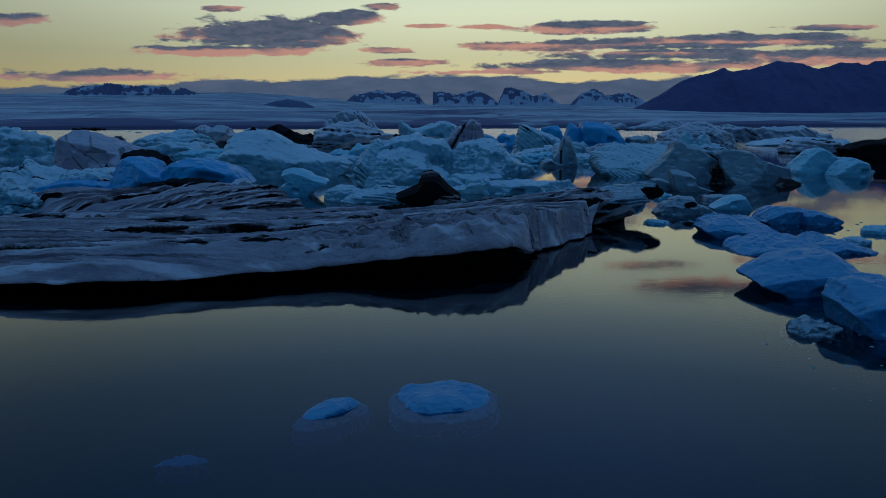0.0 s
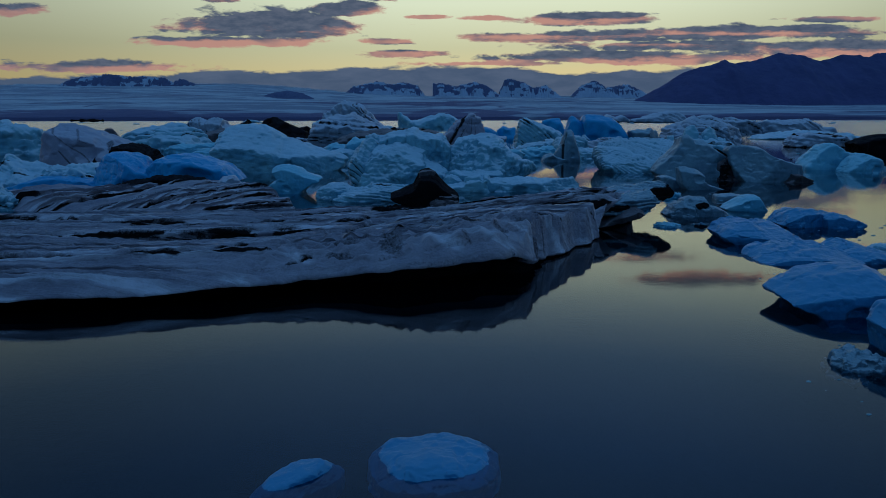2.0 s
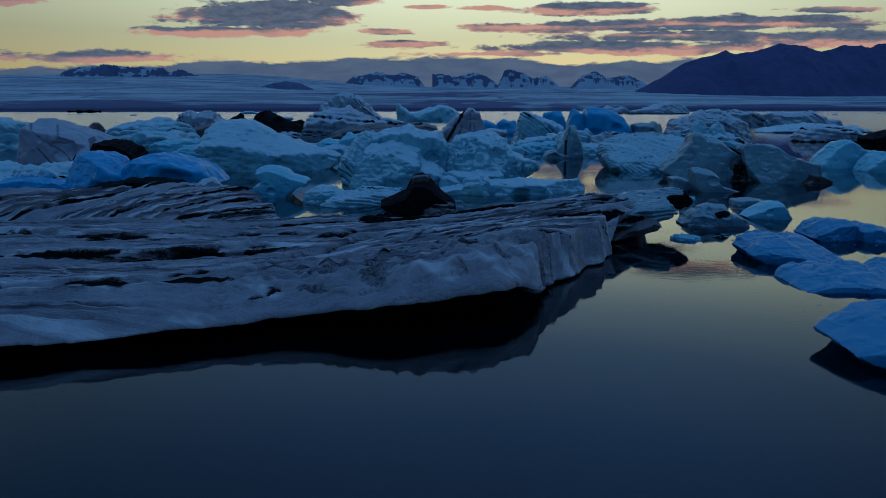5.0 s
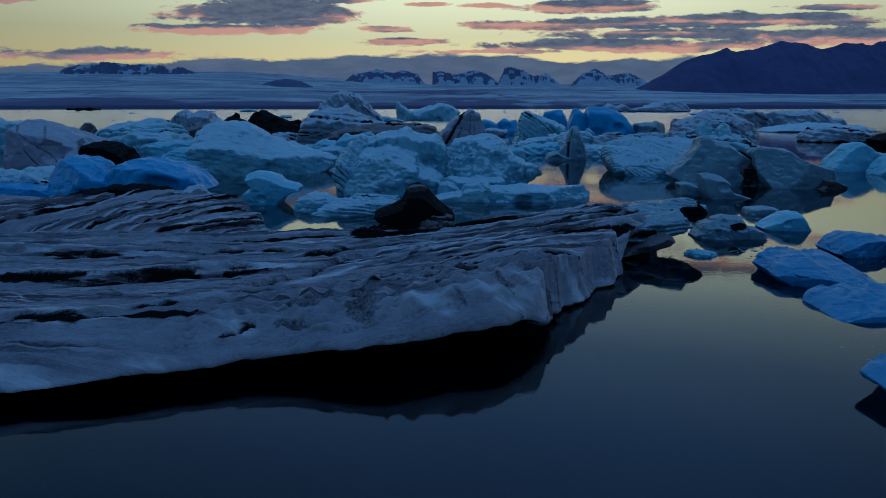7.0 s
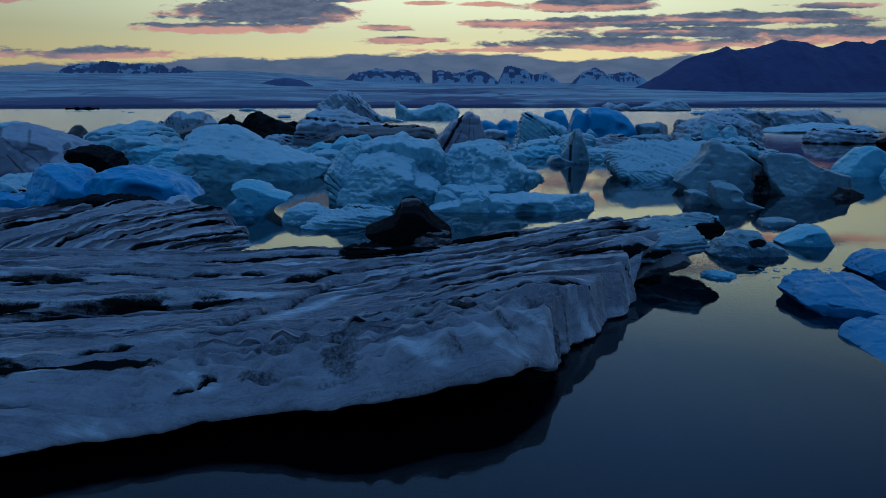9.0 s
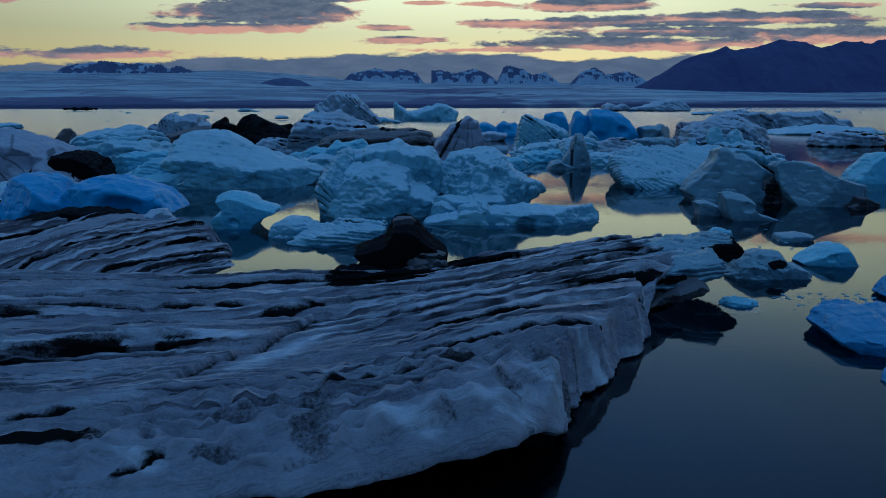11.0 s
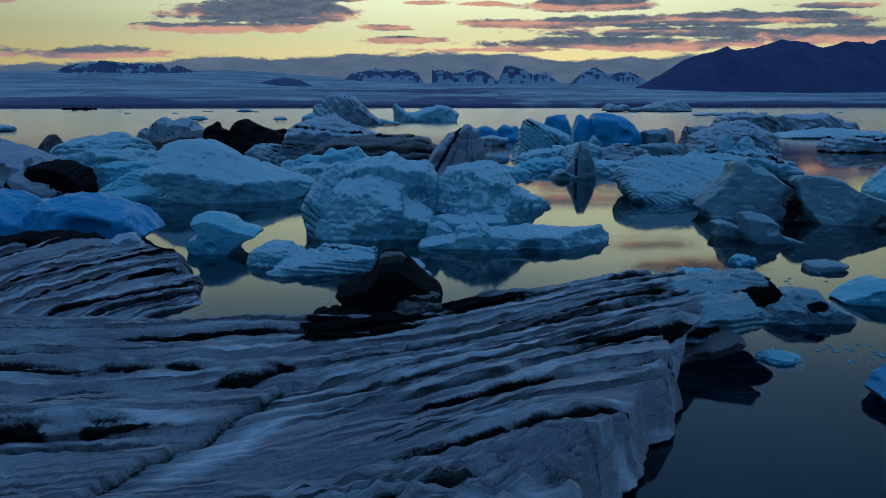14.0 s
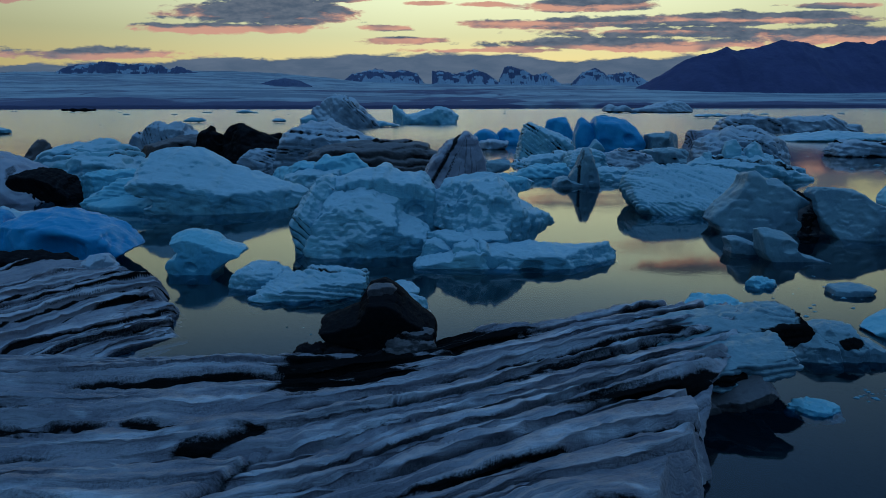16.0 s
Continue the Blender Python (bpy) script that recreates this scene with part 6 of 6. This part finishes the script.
iceberg("ice_lump", "", 19.10, 22.21, 38.60, 3.00, 0.94, (), DEEP, 56, crust_relief=.12, outline=[(0.12, -0.1), (0.0, 0.15), (0.19, 0.74), (0.38, 1.0), (0.74, 0.96), (0.92, 0.66), (1.0, -0.1)], rough=.22, facets=1, hollows=2, res=90, side=(.7, 1, .9), parent=B)
iceberg("ice_lump", "", 21.52, 23.75, 38.20, 2.80, 0.82, (), DEEP, 164, crust_relief=.12, outline=[(0.02, -0.1), (0.0, 0.67), (0.3, 1.0), (0.67, 0.74), (1.0, 0.24), (0.81, -0.1), (0.59, -0.1)], rough=.22, facets=1, hollows=2, res=80, side=(.7, 1, .9), parent=B)
iceberg("small_iceberg", "pale blue pyramid-shaped iceberg", 43.40, 52.46, 80.00, 5.00, 3.22, (), BLUE, 58, crust_relief=.2, outline=[(0.0, 0.12), (0.08, 0.38), (0.2, 0.76), (0.33, 1.0), (0.42, 0.98), (0.59, 0.67), (0.74, 0.59), (0.9, 0.48), (1.0, 0.04)], rough=.22, facets=1, hollows=2, res=100, draft=.1)
iceberg("small_iceberg", "pale blue cone-shaped iceberg", 45.80, 51.35, 76.00, 4.00, 2.23, (), BLUE, 59, crust_relief=.2, outline=[(0.0, -0.01), (0.08, 0.29), (0.24, 0.76), (0.41, 1.0), (0.6, 0.82), (0.8, 0.34), (1.0, 0.25), (0.92, -0.02)], rough=.22, facets=1, hollows=2, res=80, draft=.1)
iceberg("ash_berg", "large black ash-covered iceberg", 66.53, 83.06, 106.00, 8.00, 3.78, (), BLACK, 60, crust_relief=.4, outline=[(0.04, 0.35), (0.0, 0.55), (0.12, 0.79), (0.28, 0.93), (0.51, 1.0), (0.79, 0.87), (0.97, 0.51), (1.0, 0.02), (0.25, 0.03)], rough=.25, facets=1, hollows=2, res=90)
iceberg("ice_cake", "pale lumpy ice cake beside a blue iceberg", 9.4, 11.2, 17.4, 1.3, .34, [.4, .8, 1, .7, .4], SLATE, 57, draft=.3, res=70, facets=7, category="ice", group="ice cakes")

# far left
iceberg("far_iceberg", "pale pointed iceberg at the lagoon's side", -92, -74, 126, 9, 6.3, [.4, .8, 1, .8, .6, .3], WHITE, 61, draft=.3, rough=.8, facets=8, strata=(.03, .55, .12, .15), res=80)
iceberg("low_iceberg", "low pale iceberg with a rough top", -46, -30, 59.5, 7, 3.2, [.6, .8, .75, .6, .5, .4, .25], WHITE, 62, side=(.4, .8, 1), draft=.2, rough=.9, ash=(.12, 2), facets=8, hollows=14, strata=(.03, .55, .12, .15), res=130)
iceberg("low_iceberg", "low pale ice shelf with a flat top", -40, -26, 66, 6, 1.9, [.6, .9, 1, .8, .9, .5], WHITE, 165, rough=.6, facets=7, strata=(.03, .55, .12, .15), res=90)
iceberg("small_iceberg", "pale pointed ice block beside the floe", -35, -29.3, 45.5, 4, 2.9, [.9, 1, .8, .5, .25], WHITE, 63, draft=.3, rough=.8, ash=(.12, 1), facets=8, strata=(.03, .55, .12, .15), res=90)
iceberg("ice_cake", "thin wet cake of ice awash in dark water", -5.53, -4.63, 10.53, .4, .1, [.4, .9, 1, .6, .3], DEEP, 66, turn=20, rough=.6, under=0, facets=2, hollows=0, z=-.1, res=50, category="ice", group="ice cakes")
B = berg("sunken_ice", "blue ice just under the water with a rippled top", -1.2, 13, "ice cakes", "ice")
iceberg("ice_lobe", "rippled lobe just awash", -1.55, .85, 12.45, 2.0, .30, [.5, .85, 1, 1, .9, .75], DEEP, 64, turn=5, draft=.35, rough=.2, box=2.6, under=0, side=(.8, 1, .9, .5), facets=0, hollows=0, z=-.15, res=110, parent=B)
iceberg("ice_lobe", "smooth rounded lobe", -3.6, -1.85, 12.4, .85, .34, [.4, .8, 1, 1, .8], DEEP, 65, turn=40, draft=.5, rough=.12, box=2.2, under=0, facets=0, hollows=0, z=-.18, res=90, parent=B)

# small ice cakes, rafts and far bits of ice
for lab, x0, x1, y, dep, h, mat, sd in (
        ("thin dark raft of dirty ice", 37.0, 42.8, 82, 2.5, .5, DIRTY, 71), ("clear blue lump of ice behind the floe", 11.8, 15.2, 48.4, 2.0, .8, BLUE, 72),
        ("thin wet cake of ice beside the floe", 11.9, 13.6, 39.0, 1.1, .22, BLUE, 73), ("flat dark raft of ash-covered ice", -640, -545, 1100, 40, 5.0, BLACK, 74),
        ("small white ice block in open water", -160, -147, 250, 6, 2.6, WHITE, 75), ("small white ice block in open water", -146, -132, 400, 6, 3.4, WHITE, 76),
        ("small white ice block in open water", -240, -215, 800, 10, 6.0, WHITE, 77), ("small white ice block in open water", -96, -86, 400, 6, 3.0, WHITE, 78),
        ("flat white raft of ice in open water", 190, 222, 520, 14, 3.6, WHITE, 79),
        ("small white ice cake on still water", -1.6, .6, 49.6, 1.3, .7, WHITE, 81), ("low pale ice cake in the channel", 47.5, 53, 112, 3, .9, WHITE, 82),
        ("small flat cake of ice in the channel", 22.6, 25.4, 35.0, 1.6, .4, BLUE, 83), ("small flat cake of ice in the channel", 19.6, 21.2, 31.6, 1.2, .35, WHITE, 84)):
    iceberg("ice_cake", lab, x0, x1, y, dep, h, [.5, .85, 1, .9, .6], mat, sd, facets=4, hollows=5, rough=.7, res=50, category="ice", group="ice cakes")


def brash(name, label, boxes, seed):
    """Loose bits of brash ice on the water, too small to count."""
    rng = np.random.RandomState(seed)
    pts, quads = [], []
    for x0, x1, y0, y1, count, big in boxes:
        for _ in range(count):
            x, y, r = rng.uniform(x0, x1), rng.uniform(y0, y1), big * rng.uniform(0.25, 1.0) ** 2
            ang, k = rng.uniform(0, 6.28), len(pts)
            for lev, (rz, rr) in enumerate(((-0.35, 0.9), (0.10, 1.0), (0.38, 0.55))):
                for i in range(6):
                    a = ang + i * math.pi / 3 + rng.uniform(-0.3, 0.3)
                    e = r * rr * rng.uniform(0.65, 1.15)
                    pts.append((x + e * 1.5 * math.cos(a), y + e * math.sin(a), r * rz * rng.uniform(0.5, 1.2)))
            for lev in (0, 1):
                for i in range(6):
                    a, b = k + lev * 6 + i, k + lev * 6 + (i + 1) % 6
                    quads.append((a, b, b + 6, a + 6))
            quads.append((k + 12, k + 13, k + 14, k + 15))
            quads.append((k + 12, k + 15, k + 16, k + 17))
    ob = quad_mesh(name, np.array(pts), np.array(quads), WHITE, np.zeros(len(pts)))
    tagged(ob, label, "brash ice", kind="stuff")


brash("brash_ice", "loose bits of brash ice drifting on still water", [(14.5, 19, 38.5, 41, 110, .10), (12, 19, 24, 28, 90, .07), (18, 26, 30, 42, 60, .09), (8, 13, 13, 20, 30, .05), (17, 24, 47, 56, 30, .12),
      (-6, -1, 46.5, 49.5, 12, .08)], 5)
brash("far_brash_ice", "far scattered bits of ice on the open lagoon", [(-900, 900, 600, 2200, 150, 4.5), (-260, 260, 250, 500, 26, 1.0), (50, 120, 110, 190, 20, .5)], 6)
